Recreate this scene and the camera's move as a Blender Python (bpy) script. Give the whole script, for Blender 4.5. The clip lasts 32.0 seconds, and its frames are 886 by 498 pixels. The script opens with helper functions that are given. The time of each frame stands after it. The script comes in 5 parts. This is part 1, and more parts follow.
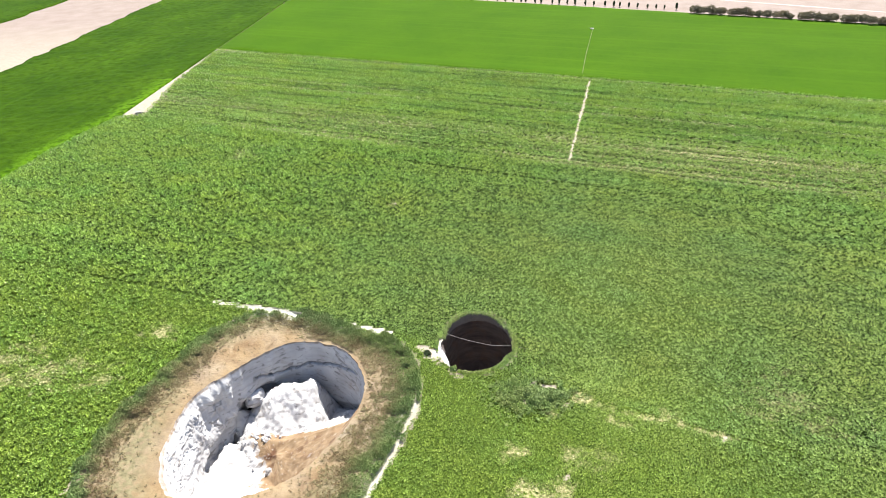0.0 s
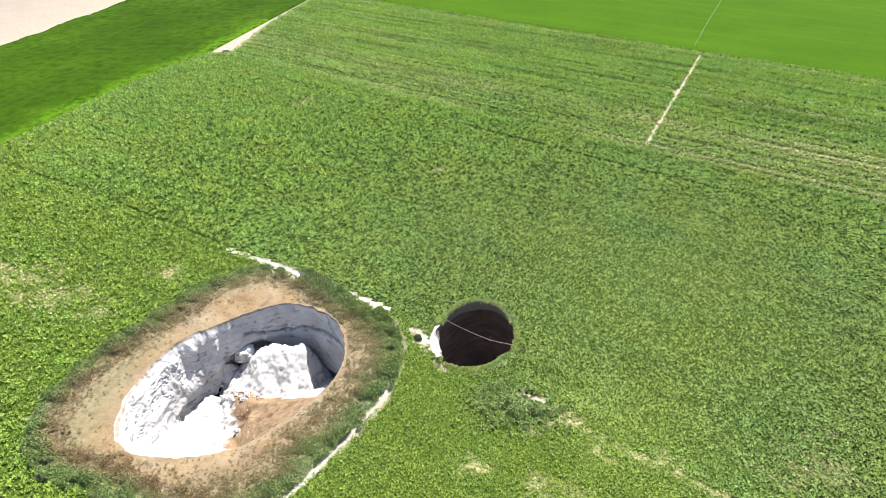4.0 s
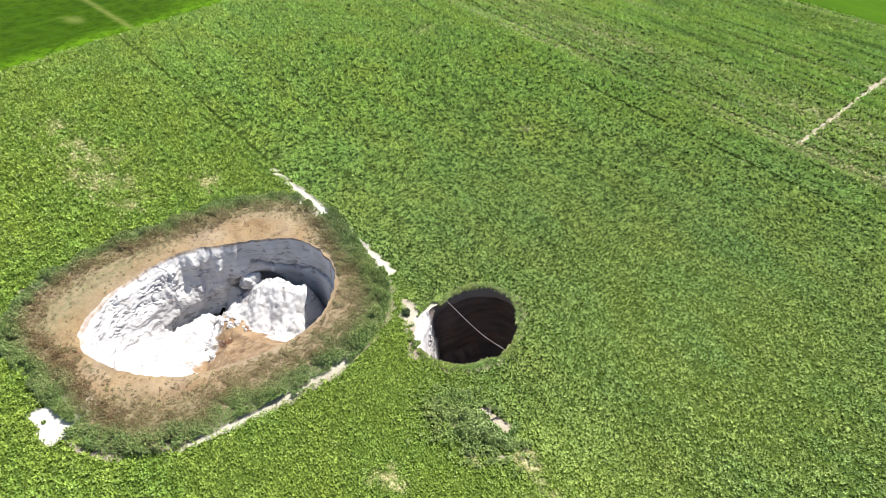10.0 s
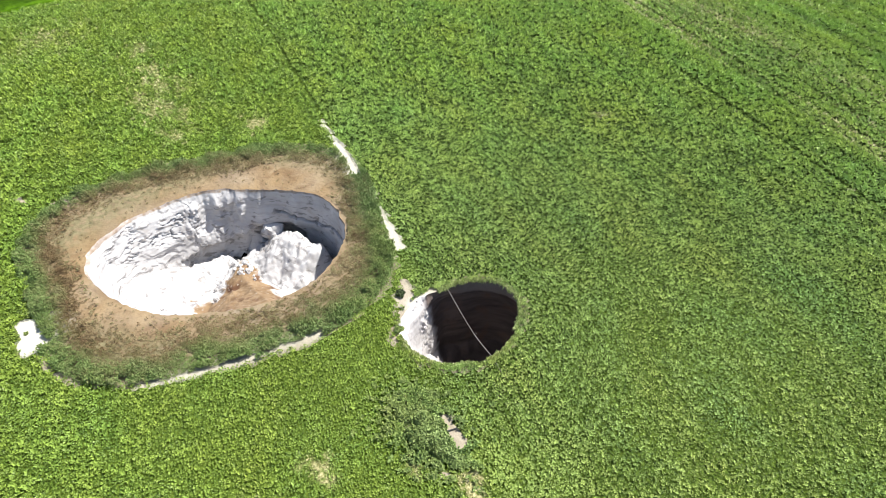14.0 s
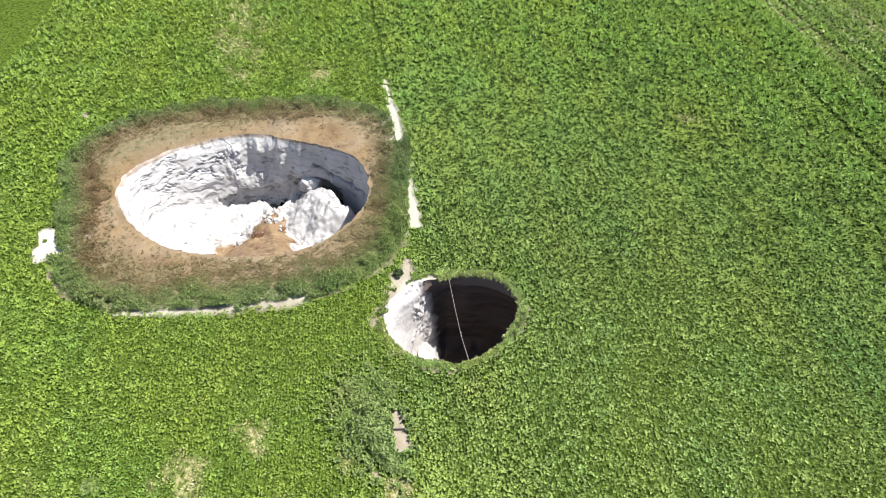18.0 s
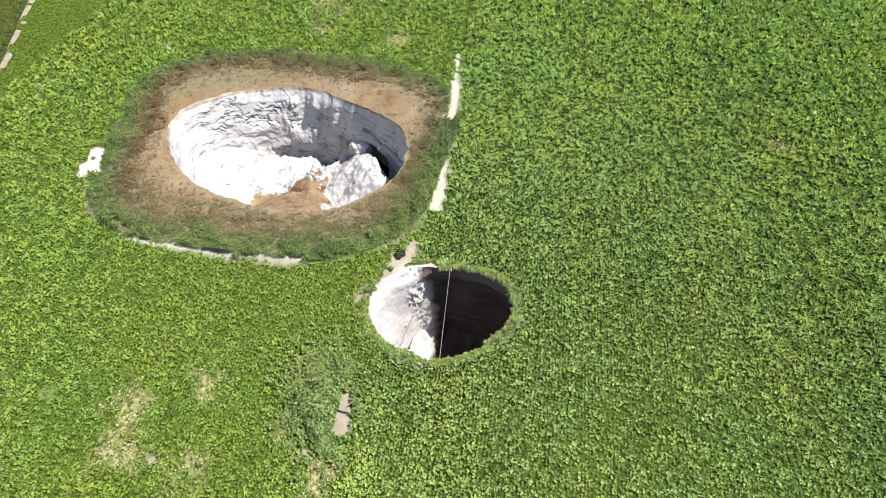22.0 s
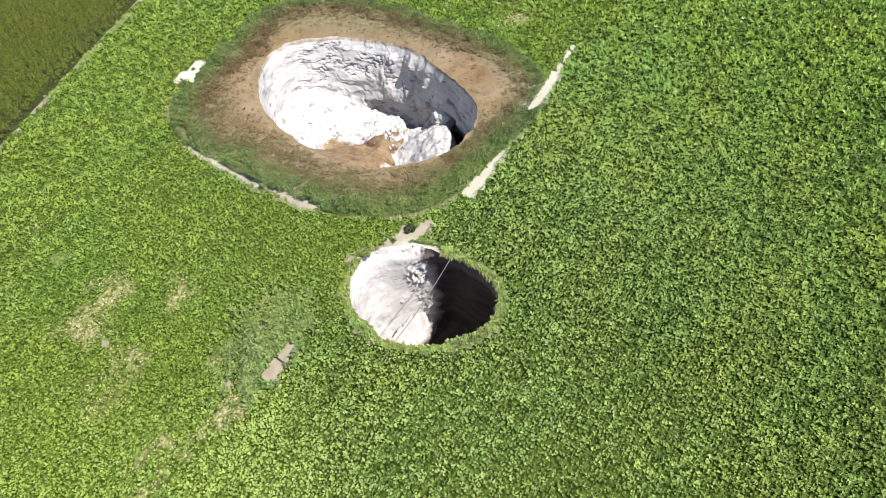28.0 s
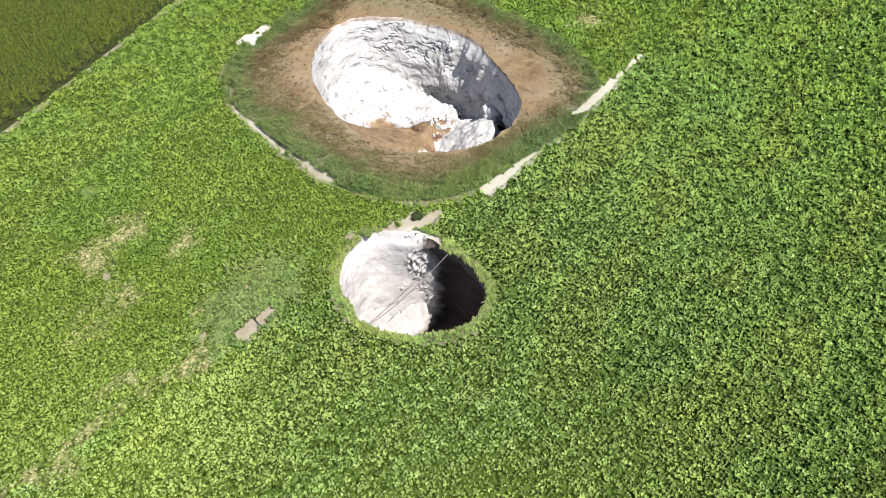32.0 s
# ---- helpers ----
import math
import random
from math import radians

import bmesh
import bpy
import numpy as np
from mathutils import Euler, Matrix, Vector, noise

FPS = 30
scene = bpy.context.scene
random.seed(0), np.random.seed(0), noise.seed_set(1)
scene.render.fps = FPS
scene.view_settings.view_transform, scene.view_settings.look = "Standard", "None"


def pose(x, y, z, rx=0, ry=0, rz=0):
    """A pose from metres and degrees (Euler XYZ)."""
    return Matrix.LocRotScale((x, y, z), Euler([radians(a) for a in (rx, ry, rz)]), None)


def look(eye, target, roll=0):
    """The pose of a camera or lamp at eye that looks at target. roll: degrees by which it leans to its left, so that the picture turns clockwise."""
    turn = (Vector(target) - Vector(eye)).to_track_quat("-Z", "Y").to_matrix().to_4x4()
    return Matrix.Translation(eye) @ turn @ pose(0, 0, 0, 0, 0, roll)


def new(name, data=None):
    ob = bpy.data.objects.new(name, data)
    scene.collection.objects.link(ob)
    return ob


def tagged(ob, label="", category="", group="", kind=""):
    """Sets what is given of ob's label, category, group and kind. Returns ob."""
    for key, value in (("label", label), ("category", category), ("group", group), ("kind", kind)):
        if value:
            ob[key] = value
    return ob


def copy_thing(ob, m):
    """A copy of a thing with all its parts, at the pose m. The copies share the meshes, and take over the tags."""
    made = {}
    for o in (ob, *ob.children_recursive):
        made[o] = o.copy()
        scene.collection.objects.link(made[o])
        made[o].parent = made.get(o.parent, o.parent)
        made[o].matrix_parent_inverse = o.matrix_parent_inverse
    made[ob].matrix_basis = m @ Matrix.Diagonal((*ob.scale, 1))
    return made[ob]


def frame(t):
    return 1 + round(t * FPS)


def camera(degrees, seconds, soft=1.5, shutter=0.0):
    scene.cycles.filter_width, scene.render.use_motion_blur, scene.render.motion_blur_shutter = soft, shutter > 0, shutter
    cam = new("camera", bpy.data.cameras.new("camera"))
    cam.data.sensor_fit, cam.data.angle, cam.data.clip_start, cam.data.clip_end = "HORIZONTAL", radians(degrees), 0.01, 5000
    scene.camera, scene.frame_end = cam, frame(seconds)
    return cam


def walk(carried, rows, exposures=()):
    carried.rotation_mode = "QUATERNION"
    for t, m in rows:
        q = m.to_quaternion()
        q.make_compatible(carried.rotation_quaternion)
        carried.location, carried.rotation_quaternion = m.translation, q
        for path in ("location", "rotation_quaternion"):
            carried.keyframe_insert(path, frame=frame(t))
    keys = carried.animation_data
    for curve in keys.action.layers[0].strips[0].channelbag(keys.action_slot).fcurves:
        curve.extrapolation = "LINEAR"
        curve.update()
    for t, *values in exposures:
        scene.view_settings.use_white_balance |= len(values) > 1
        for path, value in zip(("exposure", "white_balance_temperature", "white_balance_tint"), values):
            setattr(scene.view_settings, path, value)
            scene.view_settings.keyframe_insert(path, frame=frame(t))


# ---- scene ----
cam = camera(71.21, 32.0, soft=0.5)
PATH = [
    (0, (10.257, 8.867, 74.081), (7.316, 51.083, 47.452), -2.324),
    (1, (14.793, 11.869, 73.041), (9.575, 53.505, 45.852), -2.197),
    (2, (18.964, 15.072, 71.972), (11.540, 56.001, 44.229), -2.054),
    (3, (22.790, 18.440, 70.886), (13.232, 58.540, 42.591), -1.897),
    (4, (26.295, 21.942, 69.789), (14.671, 61.095, 40.946), -1.727),
    (5, (29.498, 25.550, 68.691), (15.876, 63.641, 39.304), -1.546),
    (6, (32.415, 29.240, 67.598), (16.864, 66.154, 37.673), -1.354),
    (7, (35.065, 32.988, 66.517), (17.656, 68.615, 36.060), -1.156),
    (8, (37.463, 36.775, 65.455), (18.270, 71.006, 34.473), -0.952),
    (9, (39.623, 40.584, 64.416), (18.723, 73.312, 32.919), -0.745),
    (10, (41.557, 44.400, 63.406), (19.033, 75.523, 31.405), -0.538),
    (11, (43.278, 48.209, 62.428), (19.219, 77.628, 29.937), -0.333),
    (12, (44.796, 52.001, 61.487), (19.296, 79.621, 28.520), -0.133),
    (13, (46.121, 55.764, 60.586), (19.281, 81.499, 27.159), 0.060),
    (14, (47.263, 59.492, 59.726), (19.189, 83.258, 25.859), 0.244),
    (15, (48.230, 63.176, 58.911), (19.035, 84.901, 24.623), 0.417),
    (16, (49.030, 66.811, 58.141), (18.832, 86.428, 23.454), 0.577),
    (17, (49.669, 70.390, 57.418), (18.592, 87.846, 22.354), 0.721),
    (18, (50.154, 73.908, 56.741), (18.325, 89.158, 21.324), 0.850),
    (19, (50.492, 77.362, 56.110), (18.042, 90.372, 20.364), 0.961),
    (20, (50.689, 80.746, 55.524), (17.750, 91.496, 19.476), 1.054),
    (21, (50.749, 84.056, 54.982), (17.455, 92.538, 18.657), 1.130),
    (22, (50.680, 87.286, 54.482), (17.162, 93.506, 17.905), 1.187),
    (23, (50.485, 90.432, 54.022), (16.874, 94.408, 17.219), 1.228),
    (24, (50.171, 93.488, 53.598), (16.593, 95.253, 16.593), 1.254),
    (25, (49.744, 96.446, 53.207), (16.318, 96.046, 16.025), 1.266),
    (26, (49.208, 99.299, 52.846), (16.048, 96.794, 15.508), 1.267),
    (27, (48.570, 102.038, 52.508), (15.779, 97.501, 15.036), 1.261),
    (28, (47.837, 104.651, 52.190), (15.508, 98.170, 14.602), 1.252),
    (29, (47.014, 107.127, 51.886), (15.229, 98.802, 14.198), 1.245),
    (30, (46.110, 109.451, 51.590), (14.935, 99.394, 13.815), 1.245),
    (31, (45.133, 111.607, 51.296), (14.619, 99.944, 13.442), 1.260),
    (32, (44.090, 113.576, 50.996), (14.274, 100.443, 13.068), 1.296),
]
walk(cam, [(t, look(eye, target, roll)) for t, eye, target, roll in PATH],
     exposures=((0, 1.78), (8, 1.55), (16, 1.34), (24, 1.15), (32, 1.05)))

# ---- light ----
SUN_ELEVATION, SUN_TURN = 60.5, -15.0
sun_way = Vector((-math.sin(radians(SUN_TURN)) * math.cos(radians(SUN_ELEVATION)),
                  math.cos(radians(SUN_TURN)) * math.cos(radians(SUN_ELEVATION)), math.sin(radians(SUN_ELEVATION))))
sun = new("sun", bpy.data.lights.new("sun", "SUN"))
sun.data.energy, sun.data.angle, sun.data.color = 4.3, radians(0.53), (1.0, 0.965, 0.91)
sun.matrix_world = look(sun_way * 300, (0, 0, 0))
world = bpy.data.worlds.new("world")
scene.world = world
world.use_nodes = True
sky = world.node_tree.nodes.new("ShaderNodeTexSky")
sky.sky_type, sky.sun_disc = "NISHITA", False
sky.sun_elevation, sky.sun_rotation = radians(SUN_ELEVATION), radians(-SUN_TURN)
world.node_tree.links.new(sky.outputs[0], world.node_tree.nodes["Background"].inputs[0])
world.node_tree.nodes["Background"].inputs[1].default_value = 0.076

# ---- plan ----
rng = np.random.default_rng(7)
PIT = (-25.0, 77.5)          # centre of the old, wide sinkhole
SHAFT = (9.0, 93.8)          # centre of the fresh, round sinkhole
PIT_RIM = (15.27, 1.0, 0.22, -1.23, 2.22, -0.03, 0.19, 0.01, -0.27, -0.03, 0.28)
WEED_RIM = (25.17, 0.49, -0.31, -0.68, 0.99, 0.64, -0.69, -0.62, 1.3, -0.04, 0.43, 0.05, -0.32)
BARE_RIM = (20.0, 1.4, 0.3, -1.8, 0.5, 1.0, 0.5)
SHAFT_RIM = (7.30, 0.6, 0.69, -0.86, 0.34, 0.04, -0.3, 0.18, -0.02)
ROW = radians(-18.8)         # the way of the crop rows
RU, RV = (math.cos(ROW), math.sin(ROW)), (-math.sin(ROW), math.cos(ROW))


def outline(c, a):
    """Radius of a rounded outline at the angle a, from a short Fourier row."""
    a = np.asarray(a, float)
    r = np.full(a.shape, c[0])
    for k in range(1, (len(c) + 1) // 2):
        r = r + c[2 * k - 1] * np.cos(k * a) + c[2 * k] * np.sin(k * a)
    return r


def wobble(x, y, size, seed=0.0):
    """Smooth value noise in -1..1 for arrays."""
    x, y = np.asarray(x, float) / size + seed * 17.3, np.asarray(y, float) / size - seed * 9.1
    ix, iy = np.floor(x), np.floor(y)
    fx, fy = x - ix, y - iy
    fx, fy = fx * fx * (3 - 2 * fx), fy * fy * (3 - 2 * fy)

    def h(i, j):
        n = np.sin(i * 127.1 + j * 311.7 + seed * 74.7) * 43758.5453
        return (n - np.floor(n)) * 2 - 1
    return ((h(ix, iy) * (1 - fx) + h(ix + 1, iy) * fx) * (1 - fy) + (h(ix, iy + 1) * (1 - fx) + h(ix + 1, iy + 1) * fx) * fy)


def rough(x, y, size, seed=0.0, octaves=4):
    out, amp = 0, 1.0
    for o in range(octaves):
        out = out + amp * wobble(x, y, size / 2 ** o, seed + o * 3.7)
        amp *= 0.55
    return out / 1.9


def inside(c, centre, x, y, grow=0.0):
    """How far a point lies inside an outline, in metres (minus: outside)."""
    dx, dy = np.asarray(x) - centre[0], np.asarray(y) - centre[1]
    return outline(c, np.arctan2(dy, dx)) + grow - np.hypot(dx, dy)


def to_line(x, y, a, b):
    """Distance to the stretch from a to b, and how far along it (0 to 1)."""
    d = np.array(b, float) - a
    s = np.clip(((x - a[0]) * d[0] + (y - a[1]) * d[1]) / (d @ d), 0, 1)
    return np.hypot(x - a[0] - s * d[0], y - a[1] - s * d[1]), s


def west_edge(y):
    return np.interp(y, [0, 80, 186, 217, 308, 460], [-138, -133, -125.5, -118.3, -116.5, -113])


def corn_edge(x):
    return 36.6 + 0.083 * np.asarray(x)


def south_side(x, y):
    """0 to 1: the yellower beet south of the old field line; the two stands run into each other in the east."""
    v = across(x, y)
    line = np.interp(x, [-140, -42, -6, 24, 50, 90], [80.5, 87.6, 89.6, 85.4, 80.0, 70.0])
    return np.clip(0.5 + (line - v + 1.5 * rough(x, y, 3.5, 25)) / np.interp(x, [-90, -45, -10, 4, 24, 50], [26.0, 5.0, 2.0, 6.0, 16.0, 30.0]), 0, 1) * 0.75


def across(x, y):
    return RV[0] * np.asarray(x) + RV[1] * np.asarray(y)


NORTH = 253.6                # where the beet ends, counted across the rows


def bare(x, y):
    """0 to 1: where the soil lies open in the beet field."""
    x, y = np.asarray(x, float), np.asarray(y, float)
    n = rough(x, y, 1.6, 2)
    out = np.zeros(x.shape)

    def mark(d, edge=0.35, ragged=0.35):
        nonlocal out
        out = np.maximum(out, np.clip(0.5 - (d + ragged * n) / edge, 0, 1))
    # strip of open soil at the old field line
    for a, b, w0, w1 in (((-43.6, 106.9), (-34.6, 104.7), 0.3, 0.5), ((-34.6, 104.7), (-24.6, 102.2), 0.85, 0.7),
                         ((-24.6, 102.2), (-18.4, 100.6), 0.3, 0.05), ((-15.4, 99.8), (-12.2, 98.8), 0.3, 0.5), ((-12.2, 98.8), (-6.6, 96.9), 0.5, 0.95)):
        d, s = to_line(x, y, a, b)
        mark(d - (w0 + (w1 - w0) * s) + 0.06, 0.25, 0.28)
    # worn corner between the two sinkholes
    for a, b, w in (((-0.6, 93.2), (2.0, 92.2), 0.5), ((1.2, 91.4), (2.2, 91.0), 1.0), ((2.0, 90.2), (3.6, 89.2), 0.15)):
        mark(to_line(x, y, a, b)[0] - w)
    mark(np.where((x < 6.5) & (y > 86.5) & (y < 95.6), -inside(SHAFT_RIM, SHAFT, x, y) - 0.1 - 0.6 * rough(x, y, 1.3, 29), 9.0), 0.4)
    # pale edge along the weeds
    for a, b, w in (((-6.6, 60.1), (-4.4, 65.0), 0.22), ((-4.4, 65.0), (-2.5, 70.0), 0.26), ((-2.5, 70.0), (-0.4, 77.2), 0.26),
                    ((-0.4, 77.2), (-0.1, 82.2), 0.22), ((-0.4, 76.6), (-0.1, 79.4), 0.5), ((-9.8, 57.4), (-8.2, 58.8), 0.45),
                    ((-20.0, 52.6), (-16.4, 52.2), 0.2), ((-16.4, 52.2), (-13.4, 53.6), 0.2), ((-48.5, 62.0), (-47.2, 66.0), 0.3), ((-44.0, 39.7), (-40.0, 40.4), 0.2), ((-53.6, 58.0), (-52.0, 58.6), 0.3)):
        mark(to_line(x, y, a, b)[0] - w)
    corners = ((-26.2, 51.6), (-19.9, 50.4), (-19.7, 53.5), (-25.0, 53.4))
    side = [((x - a[0]) * (b[1] - a[1]) - (y - a[1]) * (b[0] - a[0])) / math.dist(a, b) for a, b in zip(corners, corners[1:] + corners[:1])]
    mark(np.max(side, axis=0), 0.3, 0.3)
    # open soil by the loose pipe
    mark(to_line(x, y, (18.9, 83.95), (22.4, 83.2))[0] - 0.65 - 0.3 * rough(x, y, 0.8, 23), 0.25)
    for a, w in (((17.3, 80.2), 0.22), ((14.9, 81.4), 0.2), ((23.4, 80.0), 0.25), ((5.2, 87.2), 0.4), ((6.4, 86.3), 0.3)):
        mark(to_line(x, y, a, (a[0] + 0.6, a[1] - 0.3))[0] - w)
    for a, b in (((24.0, 81.2), (27.5, 79.9)), ((29.0, 79.4), (32.8, 78.5)), ((32.8, 78.5), (36.3, 76.9)), ((36.3, 76.9), (41.0, 75.6)), ((41.0, 75.6), (48.5, 72.3))):
        mark(to_line(x, y, a, b)[0] + 0.42 - 0.95 * rough(x, y, 1.0, 9), 0.5)
    for a in ((20.4, 63.6), (16.3, 63.2), (15.2, 69.5), (17.2, 80.1), (14.6, 81.5), (21.6, 66.4), (23.0, 69.7), (20.9, 77.6), (26.0, 81.0), (30.4, 77.4), (32.6, 75.4)):
        mark(to_line(x, y, a, (a[0] + 1.0, a[1] - 0.5))[0] + 0.2 - 0.65 * rough(x, y, 0.9, 19), 0.5)
    for a, b, w in (((-58.6, 187.9), (-56.4, 187.4), 0.15), ((-50.4, 185.2), (-48.2, 184.8), 0.1), ((-9.0, 172.6), (44, 155.5), -0.25), ((-11.4, 148.5), (-10.8, 148.2), 0.1)):
        mark(to_line(x, y, a, b)[0] - w, 0.5)
    # path with a buried main, and the bare wedge at the western edge
    d, s = to_line(x, y, (36.2, 174.2), (52.8, 246.7))
    mark(d - 0.26 - 0.2 * s, 0.3, 0.14)
    # strip of open soil beside the corn
    mark(abs(y - corn_edge(x) - 0.05) - 0.12 - 0.4 * rough(x, y, 2.2, 27), 0.3, 0.2)
    mark(np.hypot(x - 44.5, y - 210.8) - 1.2, 0.8)
    w = np.interp(y, [214, 217, 255, 305, 310], [0, 8.0, 3.2, 1.5, 0])
    mark(np.where((y > 214) & (y < 310), (x - west_edge(y)) - w * (1 + 0.25 * n), 9.0), 1.2)
    return out


def dryness(x, y):
    """0 to 1: thin, yellowed crop."""
    x, y = np.asarray(x, float), np.asarray(y, float)
    n, n2 = rough(x, y, 7, 5), rough(across(x, y) * 3.2, x * RU[0] + y * RU[1], 3.0, 8)
    out = np.zeros(x.shape)
    for cx, cy, r, k in ((16.0, 63.2, 2.6, 0.95), (21.6, 63.6, 2.8, 0.9), (21.8, 66.2, 1.6, 0.9), (23.2, 69.8, 1.8, 0.7), (15.4, 69.6, 1.9, 0.95), (30.5, 77.2, 1.8, 0.9),
                         (32.7, 75.3, 1.3, 0.8), (39.4, 77.4, 1.7, 0.85), (26.4, 80.9, 1.6, 0.9), (21.0, 77.6, 1.3, 0.9), (17.2, 80.0, 1.3, 0.9), (14.7, 81.5, 1.5, 0.9), (27.0, 69.0, 4.5, 0.35),
                         (-49.6, 97.0, 3.4, 1.0), (-93, 91, 5, 0.6), (-81.7, 90.3, 5, 0.7), (-74, 88, 7, 0.6), (-66, 86.5, 6, 0.6), (-55.4, 84.5, 4, 0.65), (-112, 78, 9, 0.5), (-10.9, 147.9, 2.4, 0.9),
                         (59, 80, 8, 0.45), (-62, 180, 5, 0.5)):
        out = np.maximum(out, 1.1 * k * np.clip(1.0 - np.hypot(x - cx, y - cy) / r + 1.3 * n2 + 0.6 * rough(x, y, 1.1, 6), 0, 1))
    for a, b, w, k in (((24.0, 81.2), (27.5, 79.9), 0.75, 0.9), ((27.5, 79.9), (36.3, 76.9), 0.7, 0.95), ((36.3, 76.9), (41.0, 75.6), 0.8, 1.1), ((41.0, 75.6), (48.5, 72.9), 0.7, 0.9), ((14.0, 84.0), (24.8, 81.0), 1.2, 0.4),
                       ((10.0, 50.0), (33.0, 56.0), 0.6, 0.3)):
        d, _ = to_line(x, y, a, b)
        out = np.maximum(out, 1.0 * k * np.clip(0.95 - d / w + 1.2 * rough(x, y, 1.2, 18) + 0.4 * n, 0, 1))
    v = across(x, y)
    # yellow lines along the rows in the far strip, and a patchy pale band
    v = v - 0.03 * (x + 30)
    keepy = np.clip(0.9 + 0.7 * wobble(x, y, 26, 13), 0.4, 1.25)
    for c, k, w in ((170.6, 0.55, 0.9), (173.2, 0.95, 0.6), (175.0, 0.5, 0.4), (178.6, 0.7, 0.5), (180.3, 0.5, 0.4), (182.4, 0.6, 0.5), (184.9, 0.75, 0.5), (187.2, 0.95, 0.8), (189.8, 0.6, 0.5), (191.6, 0.8, 0.6),
                    (194.5, 0.55, 0.5), (198.0, 0.5, 0.6), (204.2, 0.45, 0.6), (212.0, 0.5, 1.1), (219.5, 0.5, 0.8), (232.0, 0.35, 0.6), (243.0, 0.35, 0.6)):
        out = np.maximum(out, k * keepy * np.clip(1.4 - abs(v - c - 0.3 * wobble(x, y, 30, c)) / w, 0, 1))
    out = np.maximum(out, 0.7 * 0.7 * np.clip(1.3 - abs(v - 188.5) / 3.6, 0, 1) * np.clip(0.3 + 1.5 * rough(x, y, 8, 14) + 0.4 * rough(x, y, 1.6, 15), 0, 1))
    out = np.maximum(out, 0.2 * np.clip(1.2 - abs(v - 186) / 14, 0, 1))
    out = np.maximum(out, 0.6 * np.clip(1.3 - abs(across(x, y) - 251.6) / 1.2, 0, 1))
    return np.clip(out + 0.06 * (n + 0.3), 0, 1)


def in_beet(x, y, spare=0.0):
    return (x > west_edge(y) + 0.1) & (y > corn_edge(x) - 0.05 - spare) & (across(x, y) < NORTH - 0.2) & \
        (inside(WEED_RIM, PIT, x, y, 0.9 * rough(x, y, 3, 21) - 0.3) < 0) & (inside(SHAFT_RIM, SHAFT, x, y, 0.22 + 0.3 * rough(x, y, 0.9, 23)) < 0)


# ---- meshes ----
def mesh_of(name, points, faces, material, attributes=None, smooth=False, parent=None):
    """One object from arrays: points (n, 3); faces: (m, 3) or (m, 4)."""
    me = bpy.data.meshes.new(name)
    points, faces = np.ascontiguousarray(points, np.float32), np.ascontiguousarray(faces, np.int32)
    m, k = faces.shape
    me.vertices.add(len(points))
    me.vertices.foreach_set("co", points.ravel())
    me.loops.add(m * k)
    me.loops.foreach_set("vertex_index", faces.ravel())
    me.polygons.add(m)
    me.polygons.foreach_set("loop_start", np.arange(0, m * k, k, dtype=np.int32))
    me.polygons.foreach_set("use_smooth", np.full(m, smooth))
    for key, values in (attributes or {}).items():
        me.attributes.new(key, "FLOAT", "POINT").data.foreach_set("value", np.ascontiguousarray(values, np.float32))
    me.update(calc_edges=True)
    me.materials.append(material)
    ob = new(name, me)
    ob.parent = parent
    return ob


def part(name, bm, material, parent=None, label="", smooth=False):
    """Links a bmesh as one mesh object under a thing."""
    me = bpy.data.meshes.new(name)
    bmesh.ops.recalc_face_normals(bm, faces=bm.faces)
    for f in bm.faces:
        f.smooth = smooth
    bm.to_mesh(me)
    bm.free()
    me.materials.append(material)
    ob = new(name, me)
    ob.parent = parent
    return tagged(ob, label)


def grid_faces(rows, cols, closed=False):
    i, j = np.meshgrid(np.arange(rows - 1), np.arange(cols if closed else cols - 1), indexing="ij")
    j2 = (j + 1) % cols
    return np.stack([i * cols + j, i * cols + j2, (i + 1) * cols + j2, (i + 1) * cols + j], -1).reshape(-1, 4)


# ---- materials ----
def material(name, build, rough_=0.9, spec=0.25):
    m = bpy.data.materials.new(name)
    m.use_nodes = True
    t = m.node_tree
    b = t.nodes["Principled BSDF"]
    b.inputs["Roughness"].default_value = rough_
    b.inputs["Specular IOR Level"].default_value = spec
    build(t, b)
    return m


def node(t, kind, **values):
    n = t.nodes.new("ShaderNode" + kind)
    for k, v in values.items():
        n.inputs[k].default_value = v
    return n


def mix(t, a, b, f):
    n = t.nodes.new("ShaderNodeMix")
    n.data_type = "RGBA"
    for socket, v in ((n.inputs[0], f), (n.inputs[6], a), (n.inputs[7], b)):
        if isinstance(v, bpy.types.NodeSocket):
            t.links.new(v, socket)
        else:
            socket.default_value = (*v, 1) if isinstance(v, tuple) else v
    return n.outputs[2]


def math_(t, op, a, b=0.0, c=0.0):
    n = t.nodes.new("ShaderNodeMath")
    n.operation, n.use_clamp = op, op in ("MULTIPLY_ADD", "SUBTRACT", "ADD")
    for socket, v in zip(n.inputs, (a, b, c)):
        if isinstance(v, bpy.types.NodeSocket):
            t.links.new(v, socket)
        else:
            socket.default_value = v
    return n.outputs[0]


